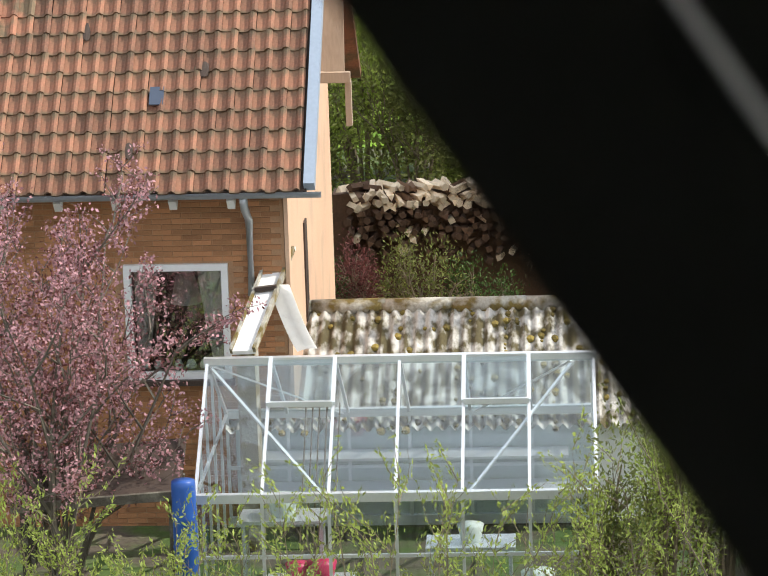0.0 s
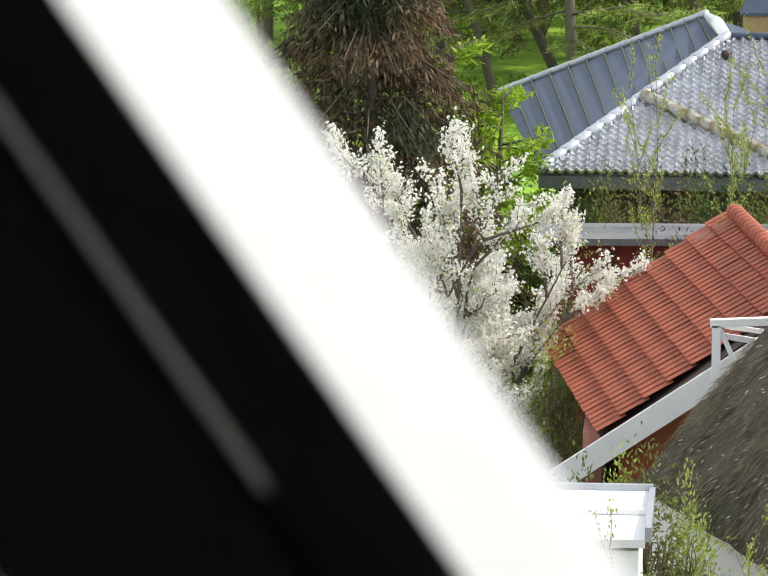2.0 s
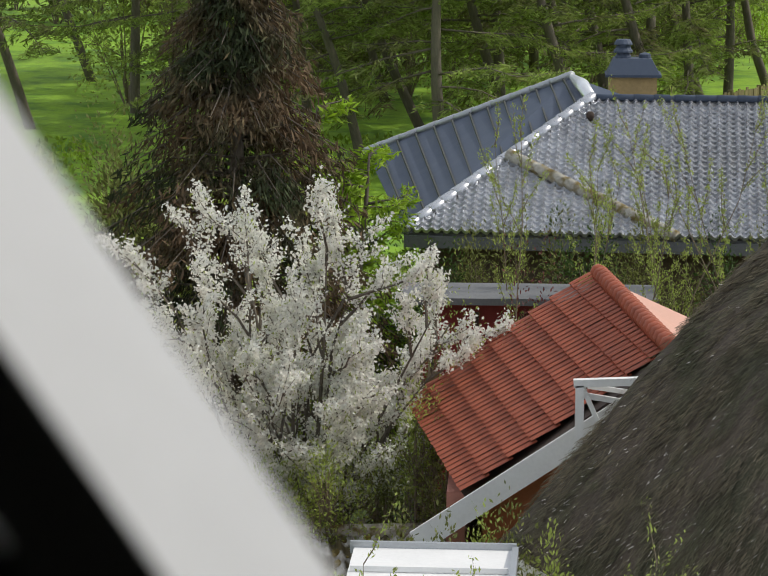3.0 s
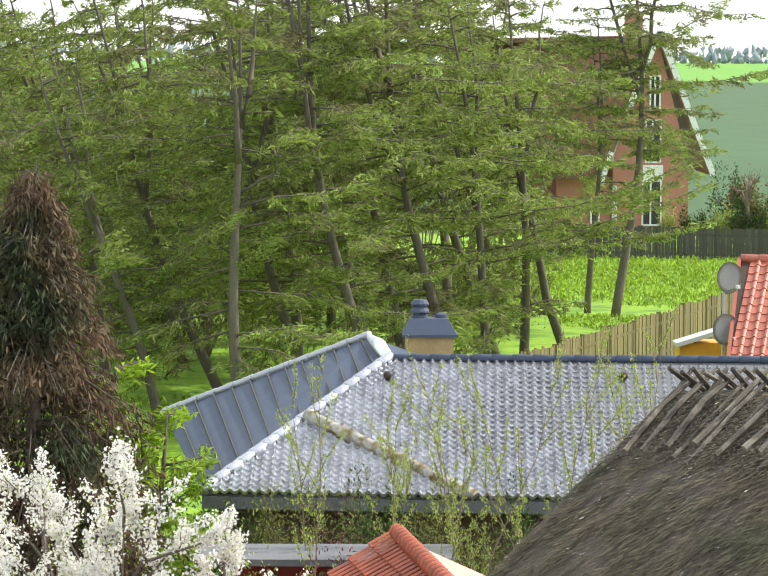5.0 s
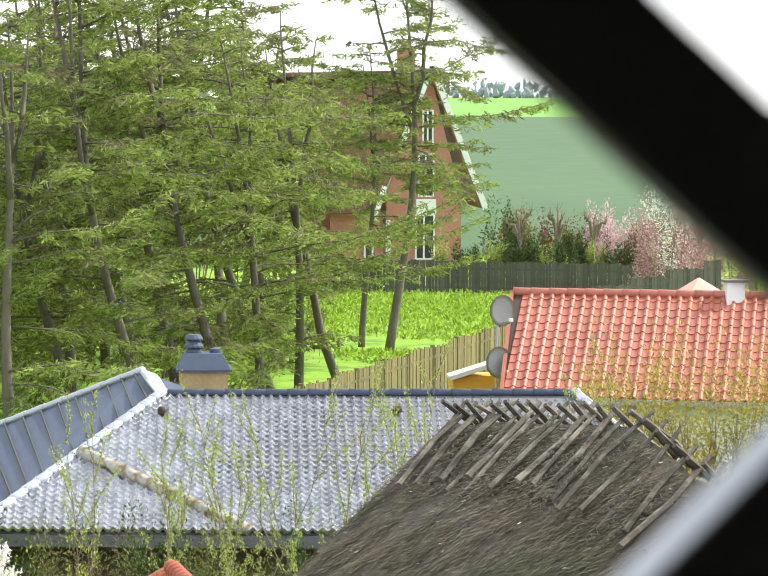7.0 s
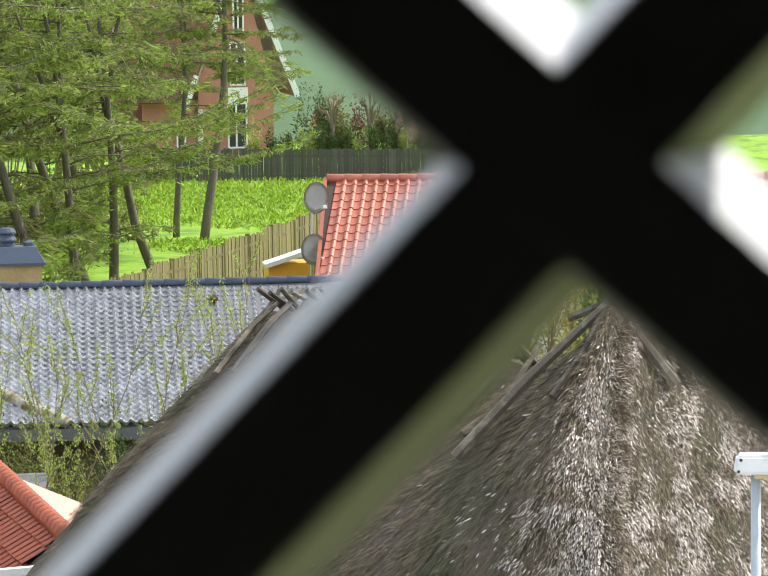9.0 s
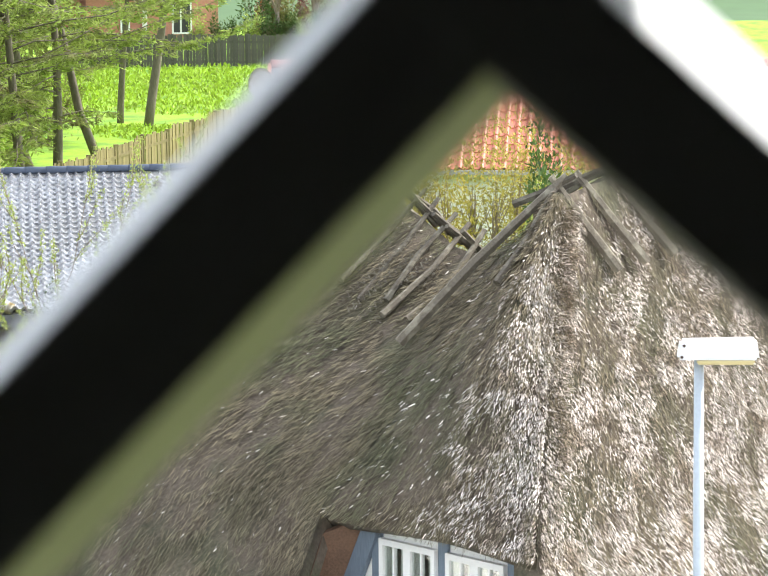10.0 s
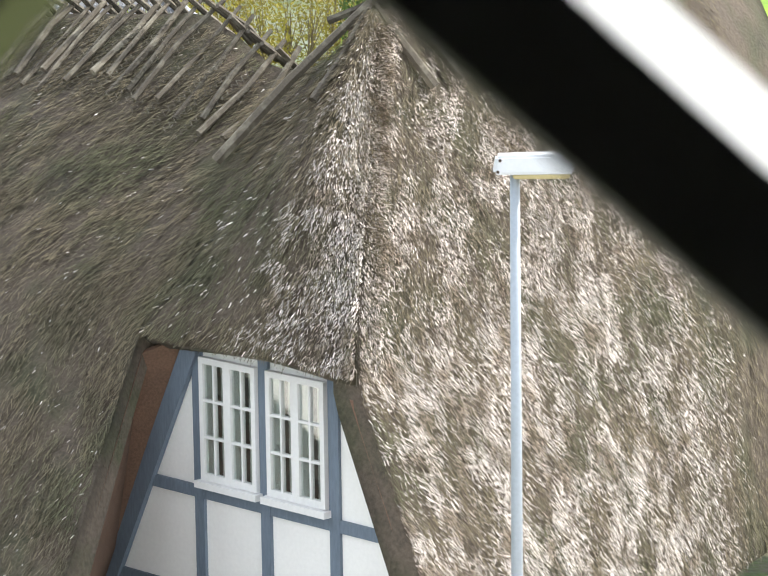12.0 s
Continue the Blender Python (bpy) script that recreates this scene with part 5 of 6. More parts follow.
    for i in range(6):
        bm.faces.new((a[i], a[(i + 1) % 6], b[(i + 1) % 6], b[i]))
    part("plaster_wall", bm, M_PLASTER, g, "white limewashed infill")
    def post(x, z0, z1, w=0.1):
        part("timber_post", boxes((x - w / 2, x + w / 2, -0.035, 0.01, z0, z1)), M_TIMBER_BLUE, g)
    for x in (0.29, 1.215, 2.14):
        post(x, -0.05, 3.92, 0.13)
    part("strut", beam(bmesh.new(), (0.24, -0.04, 3.8), (-1.3, -0.04, 0.8), 0.2, 0.06, up=(0, 1, 0)), M_TIMBER_BLUE, g)
    for z, a_, b_ in ((2.38, -0.45, 2.8), (1.35, -1.0, 3.2), (0.3, -1.3, 3.65)):
        part("timber_rail", boxes((a_, b_, -0.03, 0.012, z - 0.06, z + 0.06)), M_TIMBER_BLUE, g)
    for x in (0.365, 1.285):
        w = thing("window", None)
        w.parent = g
        W, z0, z1 = 0.775, 2.52, 3.72
        part("window_frame", boxes((x, x + W, -0.075, -0.015, z1 - 0.06, z1), (x, x + W, -0.075, -0.015, z0, z0 + 0.07), (x, x + 0.055, -0.075, -0.015, z0 + 0.07, z1 - 0.06), (x + W - 0.055, x + W, -0.075, -0.015, z0 + 0.07, z1 - 0.06), (x + W / 2 - 0.05, x + W / 2 + 0.05, -0.075, -0.015, z0 + 0.07, z1 - 0.06)), M_WHITE, w)
        part("sill", boxes((x - 0.04, x + W + 0.04, -0.13, -0.01, z0 - 0.07, z0 - 0.004)), M_WHITE, w)
        for s in (0, 1):
            px0 = x + (0.055 if s == 0 else W / 2 + 0.05)
            px1 = x + (W / 2 - 0.05 if s == 0 else W - 0.055)
            for q in (1, 2):
                zq = z0 + 0.07 + (z1 - z0 - 0.13) * q / 3
                part("glazing_bar", boxes((px0, px1, -0.07, -0.02, zq - 0.012, zq + 0.012)), M_WHITE, w)
            c = (px0 + px1) / 2
            part("glazing_bar", boxes((c - 0.011, c + 0.011, -0.068, -0.022, z0 + 0.07, z1 - 0.06)), M_WHITE, w)
            part("pane", boxes((px0, px1, -0.048, -0.044, z0 + 0.07, z1 - 0.06)), M_GLASS_DARK, w).visible_shadow = False
            part("curtain", boxes((px0 - 0.01, px0 + 0.12, -0.03, -0.022, z0 + 0.05, z1 - 0.05)), M_CURTAIN, w)
            part("curtain", boxes((px1 - 0.07, px1 + 0.01, -0.032, -0.024, z0 + 0.05, z1 - 0.05)), M_CURTAIN, w)
        # dark sheet on the wall stands in for an unlit room
        part("dark_interior", boxes((x + 0.02, x + W - 0.02, -0.012, -0.004, z0 + 0.03, z1 - 0.03)), M_ROOM_SHADE, w)
    # reed undersides of the verges beside the wall
    at = lambda x, z, out=0.02: x0 + d * x + nrm * out + V((0, 0, z))
    part("verge_soffit", slab([lip_l + V((0.03, 0.03, -0.16)), at(0.12, 3.9), at(-1.0, 1.6), at(-1.55, 0.5), BR + V((0.05, 0.05, -0.1)), lip_l.lerp(BR, 0.5) + V((0.05, 0.05, -0.15))], 0.05), M_SOFFIT, h, "brown reed underside of the verge")
    part("verge_soffit", slab([lip_r + V((0.0, 0.03, -0.16)), at(2.28, 3.9), at(2.88, 2.4), at(3.7, 0.5), R3 + V((0, 0.03, -0.1))], 0.05), M_SOFFIT, h)
    part("lip_soffit", slab([at(0.0, 3.95, 0.2), at(2.4, 3.95, 0.2), at(2.4, 3.93), at(0.0, 3.93)], 0.03), M_SOFFIT, h)
    part("far_wall", slab([(0.0, 33.9, -0.1), (0.0, 33.9, 1.9), (3.1, 27.7, 1.3), (3.1, 27.7, -0.1)], 0.2), M_PLASTER, h)
    for k in range(7):
        p = V((-0.03, 33.82, 0)).lerp(V((3.07, 27.62, 0)), k / 7 + 0.04)
        part("wall_post", boxes((p.x - 0.06, p.x + 0.06, p.y - 0.06, p.y + 0.06, -0.05, 1.75 - 0.06 * k)), M_TIMBER_BLUE, h)


thatch_house()


# ---- street lamp ----
def street_lamp():
    l = thing("street_lamp", pose(6.66, 24.23, 0.7, 0, 0, -14) @ Matrix.Diagonal((0.93, 0.93, 0.93, 1)), "galvanised street lamp post with flat pale head", "street lamp")
    part("pole", tube(bmesh.new(), [(0, 0, -0.85), (0, 0, 3.0), (0, 0, 5.74)], [0.06, 0.05, 0.042], 12), M_LAMPGREY, l, smooth=True)
    hd = thing("head", None)
    hd.parent = l
    bm = rounded(-0.19, 0.52, -0.11, 0.11, 5.74, 5.9, 0.025)
    for v in bm.verts:
        if v.co.z > 5.82:
            v.co.z += -0.05 * abs(v.co.x - 0.3) + 0.03
            v.co.x = 0.16 + (v.co.x - 0.16) * 0.94
    part("housing", bm, M_LAMPHEAD, hd)
    part("lens", rounded(-0.02, 0.48, -0.09, 0.09, 5.70, 5.745, 0.012), M_LENS, hd, "yellowed lens")
    for x, z in ((-0.13, 5.87), (-0.15, 5.77)):
        part("bolt", tube(bmesh.new(), [(x, -0.1, z), (x, -0.125, z)], [0.014, 0.014], 8), M_DARKWOOD, hd)


street_lamp()


# ---- the dark lattice of the window the view goes through ----
def lattice():
    K = 0.25 / 60.0
    w = thing("lattice_window", pose(0, 0.25, 10.0), "dark-painted window lattice with white outer rebates", "window", kind="structure")
    def line(p, q, a0, a1, y0, y1, mat, name, b0=None, label=""):
        """A flat bar along p-q; a0 to a1 across it, y0 to y1 in depth; b0 shifts the far edge to make a splayed face."""
        p, q = Vector((p[0] * K, 0, p[1] * K)), Vector((q[0] * K, 0, q[1] * K))
        d = (q - p).normalized()
        s = Vector((d.z, 0, -d.x))
        s = s if s.x > 0 else -s
        b0 = (a0, a1) if b0 is None else b0
        bm = bmesh.new()
        v = [bm.verts.new(e + s * a * K + Vector((0, y, 0))) for e in (p, q) for a, y in ((a0, y0), (a1, y0), (b0[1], y1), (b0[0], y1))]
        for f in ((0, 1, 2, 3), (7, 6, 5, 4), (0, 4, 5, 1), (1, 5, 6, 2), (2, 6, 7, 3), (3, 7, 4, 0)):
            bm.faces.new([v[i] for i in f])
        bmesh.ops.recalc_face_normals(bm, faces=list(bm.faces))
        part(name, bm, mat, w, label)
    # broad slanting frame member: slope -1.46
    n = 1 / math.hypot(1, 1 / 1.46)
    def on(x8, z):
        return (x8 - (z + 8) / 1.46, z)
    f = 0.825
    a, b = on(-13.15, 25), on(-13.15, -45)
    line(a, b, 0.0, 6.25 * f, 0.0, 0.006, M_DARKFRAME, "frame_member")
    line(a, b, 7.0 * f, 9.6 * f, 0.0, 0.006, M_DARKFRAME, "sash_member")
    line(a, on(-13.15, -7.8), 6.2 * f, 7.05 * f, 0.002, 0.0055, M_DARKFRAME, "spacer")
    line(on(-13.15, -18.0), b, 6.2 * f, 7.05 * f, 0.002, 0.0055, M_DARKFRAME, "spacer")
    line(a, b, 6.2 * f, 6.6 * f, 0.0015, 0.0055, M_DARKFRAME, "spacer")
    line(a, b, 1.5 * f, 3.5 * f, 0.006, 0.02, M_DARKFRAME, "frame_back")
    # added strip, as long as the bright line of light in the gap
    line(on(-13.15, -7.8), on(-13.15, -18.0), 6.58 * f, 7.03 * f, 0.0028, 0.0035, M_LIGHT_GAP, "seal_strip", label="pale strip standing in for light through the sash gap")
    line(a, b, 9.55 * f, 9.6 * f, 0.001, 0.014, M_FRAMEWHITE, "outer_rebate", b0=(9.56 * f, 12.3 * f), label="white outer rebate")
    # crossing thin bars
    cx, cz = 29.2, -5.2
    s1, s2 = -0.90, 1.0
    p1, q1 = (cx - 24, cz - 24 * s1), (cx + 40, cz + 40 * s1)
    p2, q2 = (cx - 40, cz - 40 * s2), (cx + 24, cz + 24 * s2)
    line(p1, q1, 0.1, 2.75, 0.0, 0.01, M_DARKFRAME, "lattice_bar")
    line(p1, q1, 2.7, 2.75, 0.002, 0.016, M_FRAMEWHITE, "outer_rebate", b0=(2.72, 4.35))
    line(p2, q2, 0.15, 2.9, 0.001, 0.0102, M_DARKFRAME, "lattice_bar")
    line(p2, q2, 0.13, 0.2, 0.002, 0.010, M_FRAMEWHITE, "outer_rebate", b0=(0.05, 0.2))
    line(p2, q2, 2.85, 2.9, 0.002, 0.014, M_FRAMEGREEN, "moss_edge", b0=(2.86, 4.3), label="moss-green lower edge")
    # unseen room added round the camera: darkens the bars, pale walls bounce some
    r = thing("window_wall", None, "unseen attic room behind the lattice window", "wall", kind="structure")
    x0, x1, z0, z1 = -0.35, 0.6, 9.62, 10.4
    part("front_wall", boxes((-2.2, x0, 0.2, 0.254, 8.2, 11.6), (x1, 2.4, 0.2, 0.254, 8.2, 11.6), (x0, x1, 0.2, 0.254, 8.2, z0), (x0, x1, 0.2, 0.254, z1, 11.6)), M_PLASTER, r)
    part("room_wall", boxes((-2.3, -2.2, -3, 0.254, 8.2, 11.6), (2.4, 2.5, -3, 0.254, 8.2, 11.6), (-2.3, 2.5, -3.1, -3, 8.2, 11.6)), M_PLASTER, r)
    part("room_floor", boxes((-2.3, 2.5, -3.1, 0.254, 8.1, 8.2)), M_PLASTER, r)
    for nm, bx in (("tower_wall", (-2.3, 2.5, 0.1, 0.25, -1.6, 8.1)), ("tower_side", (-2.3, -2.15, -3.1, 0.1, -1.6, 8.1)), ("tower_side", (2.35, 2.5, -3.1, 0.1, -1.6, 8.1)), ("tower_back", (-2.15, 2.35, -3.1, -2.95, -1.6, 8.1))):
        part(nm, boxes(bx), M_PLASTER, r)
    part("room_ceiling", boxes((-2.3, 2.5, -3.1, 0.254, 11.6, 11.7)), M_PLASTER, r)


lattice()


# ---- trees ----
def larch_mesh(seed, height, spread, bare=0.22, dens=1.0, mat=None, drop=0.25, fork=True, boughy=1.0):
    """A crooked trunk, often forked, with sweeping boughs that carry flat sprays of needle tufts."""
    rng = np.random.default_rng(seed)
    stems, boughs, pts, dirs = [], [], [], []
    n = 14
    lean = rng.normal(0, 0.05, 2)
    trunk = [Vector((lean[0] * z + 0.4 * math.sin(z * 0.33 + seed * 2.1), lean[1] * z + 0.3 * math.sin(z * 0.27 + seed), z)) for z in np.linspace(-0.3, height, n)]
    stems.append((trunk, list(np.linspace(0.19, 0.02, n))))
    lines = [(trunk, 0.0, 1.0)]
    if fork:
        for _ in range(2):
            i = int(n * rng.uniform(0.42, 0.66))
            a = rng.uniform(0, 2 * math.pi)
            arm = [trunk[i]]
            for k in range(1, n - i):
                arm.append(trunk[i + k] + Vector((math.cos(a), math.sin(a), 0)) * (0.35 * k ** 0.8 + rng.normal(0, 0.05)) - Vector((0, 0, 0.12 * k)))
            stems.append((arm, list(np.linspace(0.1, 0.02, len(arm)))))
            lines.append((arm, i / (n - 1), 0.6))
    for line, start, share in lines:
        m = len(line) - 1
        count = int(height * 2.9 * boughy * share * (1 - max(bare, start)))
        for k in range(count):
            u = max(bare, start) + (1 - max(bare, start)) * (k + rng.uniform(0, 1)) / count
            f = (u - start) / (1 - start) * m
            i = min(m - 1, int(f))
            o = line[i].lerp(line[i + 1], f - i)
            a = rng.uniform(0, 2 * math.pi)
            ln = 1.5 * spread * (1.04 - u) ** 0.6 * rng.choice((0.45, 0.75, 1.0, 1.25)) * rng.uniform(0.8, 1.15) * (0.5 + min(1, (u - bare) * 5) * 0.5) * (0.6 + 0.4 * share)
            d = Vector((math.cos(a), math.sin(a), rng.uniform(-0.05, 0.3) + 0.7 * max(0.0, u - 0.6)))
            q = [o]
            for j in range(1, 6):
                d = (d + Vector(rng.normal(0, 0.10, 3)) + Vector((0, 0, 0.10 if j > 3 else -drop * 0.35))).normalized()
                q.append(q[-1] + d * ln / 5)
            boughs.append((q, [0.04, 0.032, 0.025, 0.018, 0.011, 0.005]))
            twigs = max(3, int(ln * 4.2 * dens))
            for t in range(twigs):
                v = (0.12 + 0.86 * (t + rng.uniform(0, 1)) / twigs) * 5
                j = min(4, int(v))
                b = q[j].lerp(q[j + 1], v - j)
                along = (q[j + 1] - q[j]).normalized()
                across = Vector((-along.y, along.x, 0)).normalized() * rng.choice((-1, 1))
                w = (along * rng.uniform(0.3, 0.9) + across + Vector((0, 0, rng.uniform(-0.35, 0.1)))).normalized()
                tl = rng.uniform(0.3, 0.95) * min(1.2, 0.35 + ln * 0.2) * (1.2 - v / 7)
                tip = b + w * tl + Vector((0, 0, -0.08 * tl))
                boughs.append(([b, b.lerp(tip, 0.5) + Vector((0, 0, 0.03)), tip], [0.010, 0.007, 0.003]))
                for _ in range(int((9 + tl * 25) * (1.0 if u < 0.88 else 1.2))):
                    c = b.lerp(tip, rng.uniform(0.05, 1.05)) + Vector((rng.normal(0, 0.09), rng.normal(0, 0.09), rng.normal(-0.04, 0.06)))
                    pts.append(c)
                    dirs.append(w + Vector((0, 0, -0.15)))
    v, f = leaves(pts, dirs, 0.125, rng, 0.4)
    return mesh_of(limbs_mesh(stems, 8), M_BARK, "trunk", True), mesh_of((v, f), mat or M_LARCH, "crown"), mesh_of(limbs_mesh(boughs, 3), M_BARK, "branchwork", True)


def tree_from(name, meshes, x, y, m, label, category, group=""):
    t = thing(name, Matrix.Translation((x, y, ground_height(x, y))) @ m, label, category, group)
    for nm, me in zip(("trunk", "crown", "branchwork"), meshes):
        o = part(nm, me, None, t)
        if nm != "trunk":
            tagged(o, kind="stuff")
    return t


LARCHES = [larch_mesh(30 + k, h, s, b) for k, (h, s, b) in enumerate(((14.8, 5.2, 0.17), (16.5, 5.6, 0.22), (13.5, 5.4, 0.13), (17, 5.0, 0.26), (15.5, 6.0, 0.2), (12.5, 4.6, 0.12)))]
rl = random.Random(40)
# distance, bearing in degrees, kind, size
WOOD = [(88, -5.2, 0, 0.95), (94, -4.3, 1, 1.0), (84, -3.4, 2, 0.95), (99, -2.9, 3, 1.0), (90, -2.1, 0, 1.05), (81, -1.4, 2, 1.0), (97, -0.9, 1, 1.05), (87, -0.3, 3, 0.98),
        (102, 0.4, 0, 1.1), (84, 0.8, 1, 0.95), (93, 1.5, 2, 1.15), (88, 2.2, 0, 1.0), (100, 2.8, 3, 1.0), (91, 2.9, 1, 0.92), (96, 3.4, 2, 0.92), (107, 1.9, 1, 1.1), (110, -0.2, 3, 1.05), (108, -3.9, 0, 1.05),
        (112, -2.2, 1, 1.1), (114, 3.1, 0, 0.95), (104, -5.9, 2, 1.1), (117, -5.0, 3, 1.1), (96, -7.2, 1, 1.05), (106, -8.3, 0, 1.1), (92, -9.4, 2, 1.1)]
for D, az, k, s in WOOD:
    a = radians(az)
    s *= 0.84 if az < -1.8 else 0.96
    tree_from("larch", LARCHES[(k + int(D)) % 6], D * math.sin(a), D * math.cos(a),
              Matrix.Rotation(-rl.uniform(0.0, 0.2) - 0.014 * max(0.0, 2.5 - az), 4, "Y") @ Matrix.Rotation(rl.uniform(0, 6.28), 4, "Z") @ Matrix.Diagonal((s, s, s, 1)), "tall larch with fresh green needles and bare lower trunk", "tree", "larch wood")
# the thin pair by the meadow
thin = larch_mesh(52, 15.2, 6.4, 0.4, 1.0)
for D, az, s in ((118, 5.25, 1.0), (119, 4.75, 0.75)):
    a = radians(az)
    tree_from("thin_larch", thin, D * math.sin(a), D * math.cos(a), Matrix.Rotation(az * 3, 4, "Z") @ Matrix.Diagonal((s, s, s, 1)), "slender larch with sparse crown at the meadow's edge", "tree", "larch wood")
bare = tube(bmesh.new(), [(7.4, 96.5, 0.3), (6.6, 97, 2.6), (6.1, 97.2, 5.2), (5.4, 97.4, 8)], [0.16, 0.14, 0.1, 0.05], 7)
solo("leaning_trunk", bare, M_BARK, "bare grey trunk leaning into the larches", "tree", smooth=True)


def bush(name, seed, x, y, size, mat, label, category, count=3000, leaf=0.045, group="", flat=1.0, twigs=True, mats=None, aspect=0.75):
    """A rounded shrub: limbs with leaves on uneven lobes."""
    rng = np.random.default_rng(seed)
    sx, sy, sz = size
    lobes = [(Vector((rng.uniform(-0.55, 0.55), rng.uniform(-0.5, 0.5), rng.uniform(0.25, 0.8))), rng.uniform(0.22, 0.42)) for _ in range(9)]
    segs, pts, dirs = [], [], []
    for c, r in lobes:
        tip = Vector((c.x * sx, c.y * sy, c.z * sz))
        segs.append(([Vector((c.x * 0.15, c.y * 0.15, -0.1)), tip * 0.5 + Vector(rng.normal(0, 0.05, 3)), tip], [0.035, 0.022, 0.008]))
        for _ in range(9):
            q = tip + Vector(rng.normal(0, 1, 3)).normalized() * r * min(sx, sz) * 0.9
            segs.append(([tip * 0.75, (tip * 0.75 + q) / 2 + Vector(rng.normal(0, 0.04, 3)), q], [0.012, 0.008, 0.003]))
        for _ in range(count // 9):
            d = Vector(rng.normal(0, 1, 3)).normalized()
            q = d * r * rng.uniform(0.35, 1.15)
            pts.append(tip + Vector((q.x * sx, q.y * sy, q.z * sz * flat)))
            dirs.append(d + Vector((0, 0, 0.3)))
    v, f = leaves(pts, dirs, leaf, rng, aspect)
    t = thing(name, pose(x, y, ground_height(x, y)), label, category, group)
    tagged(part("branchwork", limbs_mesh(segs, 4), M_TWIG, t), kind="stuff")
    if mats:
        k = int(len(f) * mats[1])
        tagged(part("foliage", (v[:4 * k], f[:k]), mat, t), kind="stuff")
        tagged(part("young_foliage", (v[4 * k:], f[k:] - 4 * k), mats[0], t), kind="stuff")
    else:
        tagged(part("foliage", (v, f), mat, t), kind="stuff")
    return t


def sapling(name, seed, x, y, height, mat, label, category, kids=9, leaf=0.035, per=1, spread=0.34, stem=0.022, levels=2, group="", z=None, lean=0.55, each=0.8):
    """Thin upright stems with sparse leaves."""
    rng = np.random.default_rng(seed)
    segs, tips = grow(rng, height, spread, levels, 0.2, kids, lean, stem)
    tips = [t for t in tips if rng.uniform() < each]
    pts = [p + Vector(rng.normal(0, 0.025, 3)) for p, d in tips for _ in range(per)]
    dirs = [d for p, d in tips for _ in range(per)]
    v, f = leaves(pts, dirs, leaf, rng, 0.7)
    t = thing(name, pose(x, y, ground_height(x, y) if z is None else z, 0, 0, seed * 37 % 360), label, category, group)
    tagged(part("branchwork", limbs_mesh(segs, 4), M_TWIG, t), kind="stuff")
    tagged(part("foliage", (v, f), mat, t), kind="stuff")
    return t


def blossom_tree():
    rng = np.random.default_rng(61)
    t = thing("blossom_tree", pose(-3.05, 40.2, ground_height(-3.05, 40.2)), "white-blossoming cherry plum with some young green leaves", "tree")
    segs, tips = [], []
    for k in range(22):
        a = rng.uniform(0, 2 * math.pi)
        s, tp = grow(rng, rng.uniform(3.0, 5.1), 0.36, 3, 0.25, 6, 0.5, 0.05)
        tilt = Matrix.Rotation(rng.uniform(0.04, 0.46), 4, Vector((math.cos(a), math.sin(a), 0)))
        o = Vector((0.12 * math.cos(a), 0.12 * math.sin(a), 0.3))
        segs += [([tilt @ p + o for p in q], r) for q, r in s]
        tips += [(tilt @ p + o, tilt.to_3x3() @ d) for p, d in tp]
    tagged(part("branchwork", limbs_mesh(segs, 4), M_BARK, t), kind="stuff")
    hi = [(p, d) for p, d in tips if p.z > 1.2]
    pts = [p + Vector(rng.normal(0, 0.045, 3)) for p, d in hi for _ in range(9 if p.z > 1.9 else 2)]
    dirs = [Vector(rng.normal(0, 1, 3)) for _ in pts]
    v, f = leaves(pts, dirs, 0.027, rng, 1.3)
    tagged(part("blossom", (v, f), M_BLOSSOM, t, "white blossom"), kind="stuff")
    pts = [p + Vector(rng.normal(0, 0.08, 3)) for p, d in tips for _ in range(1 if p.z > 2.6 else 6) if rng.uniform() < 0.55]
    v, f = leaves(pts, [Vector((0, 0, 1))] * len(pts), 0.03, rng, 0.7)
    tagged(part("young_foliage", (v, f), M_LEAF, t, "young green leaves"), kind="stuff")


blossom_tree()


def plum_tree():
    rng = np.random.default_rng(62)
    t = thing("plum_tree", pose(-10.15, 31.9, -1.4), "pink-blossoming dark-leaved plum tree before the brick wall", "tree")
    segs, tips = [], []
    for k in range(16):
        a = rng.uniform(0, 2 * math.pi)
        s, tp = grow(rng, rng.uniform(3.0, 4.9), 0.40, 3, 0.22, 6, 0.55, 0.04)
        tilt = Matrix.Rotation(rng.uniform(0.05, 0.42), 4, Vector((math.cos(a), math.sin(a), 0)))
        segs += [([tilt @ p for p in q], r) for q, r in s]
        tips += [(tilt @ p, tilt.to_3x3() @ d) for p, d in tp]
    tagged(part("branchwork", limbs_mesh(segs, 4), M_BARK, t), kind="stuff")
    pts = [p + Vector(rng.normal(0, 0.045, 3)) for p, d in tips if p.z > 0.9 for _ in range(3)]
    v, f = leaves(pts, [Vector(rng.normal(0, 1, 3)) for _ in pts], 0.024, rng, 1.2)
    tagged(part("blossom", (v, f), M_PLUM, t, "pale pink blossom"), kind="stuff")
    pts = [p + Vector(rng.normal(0, 0.05, 3)) for p, d in tips for _ in range(1)]
    v, f = leaves(pts, [Vector(rng.normal(0, 1, 3)) for _ in pts], 0.028, rng, 0.8)
    tagged(part("dark_foliage", (v, f), M_PLUMDARK, t, "dark purple-brown leaves"), kind="stuff")


plum_tree()


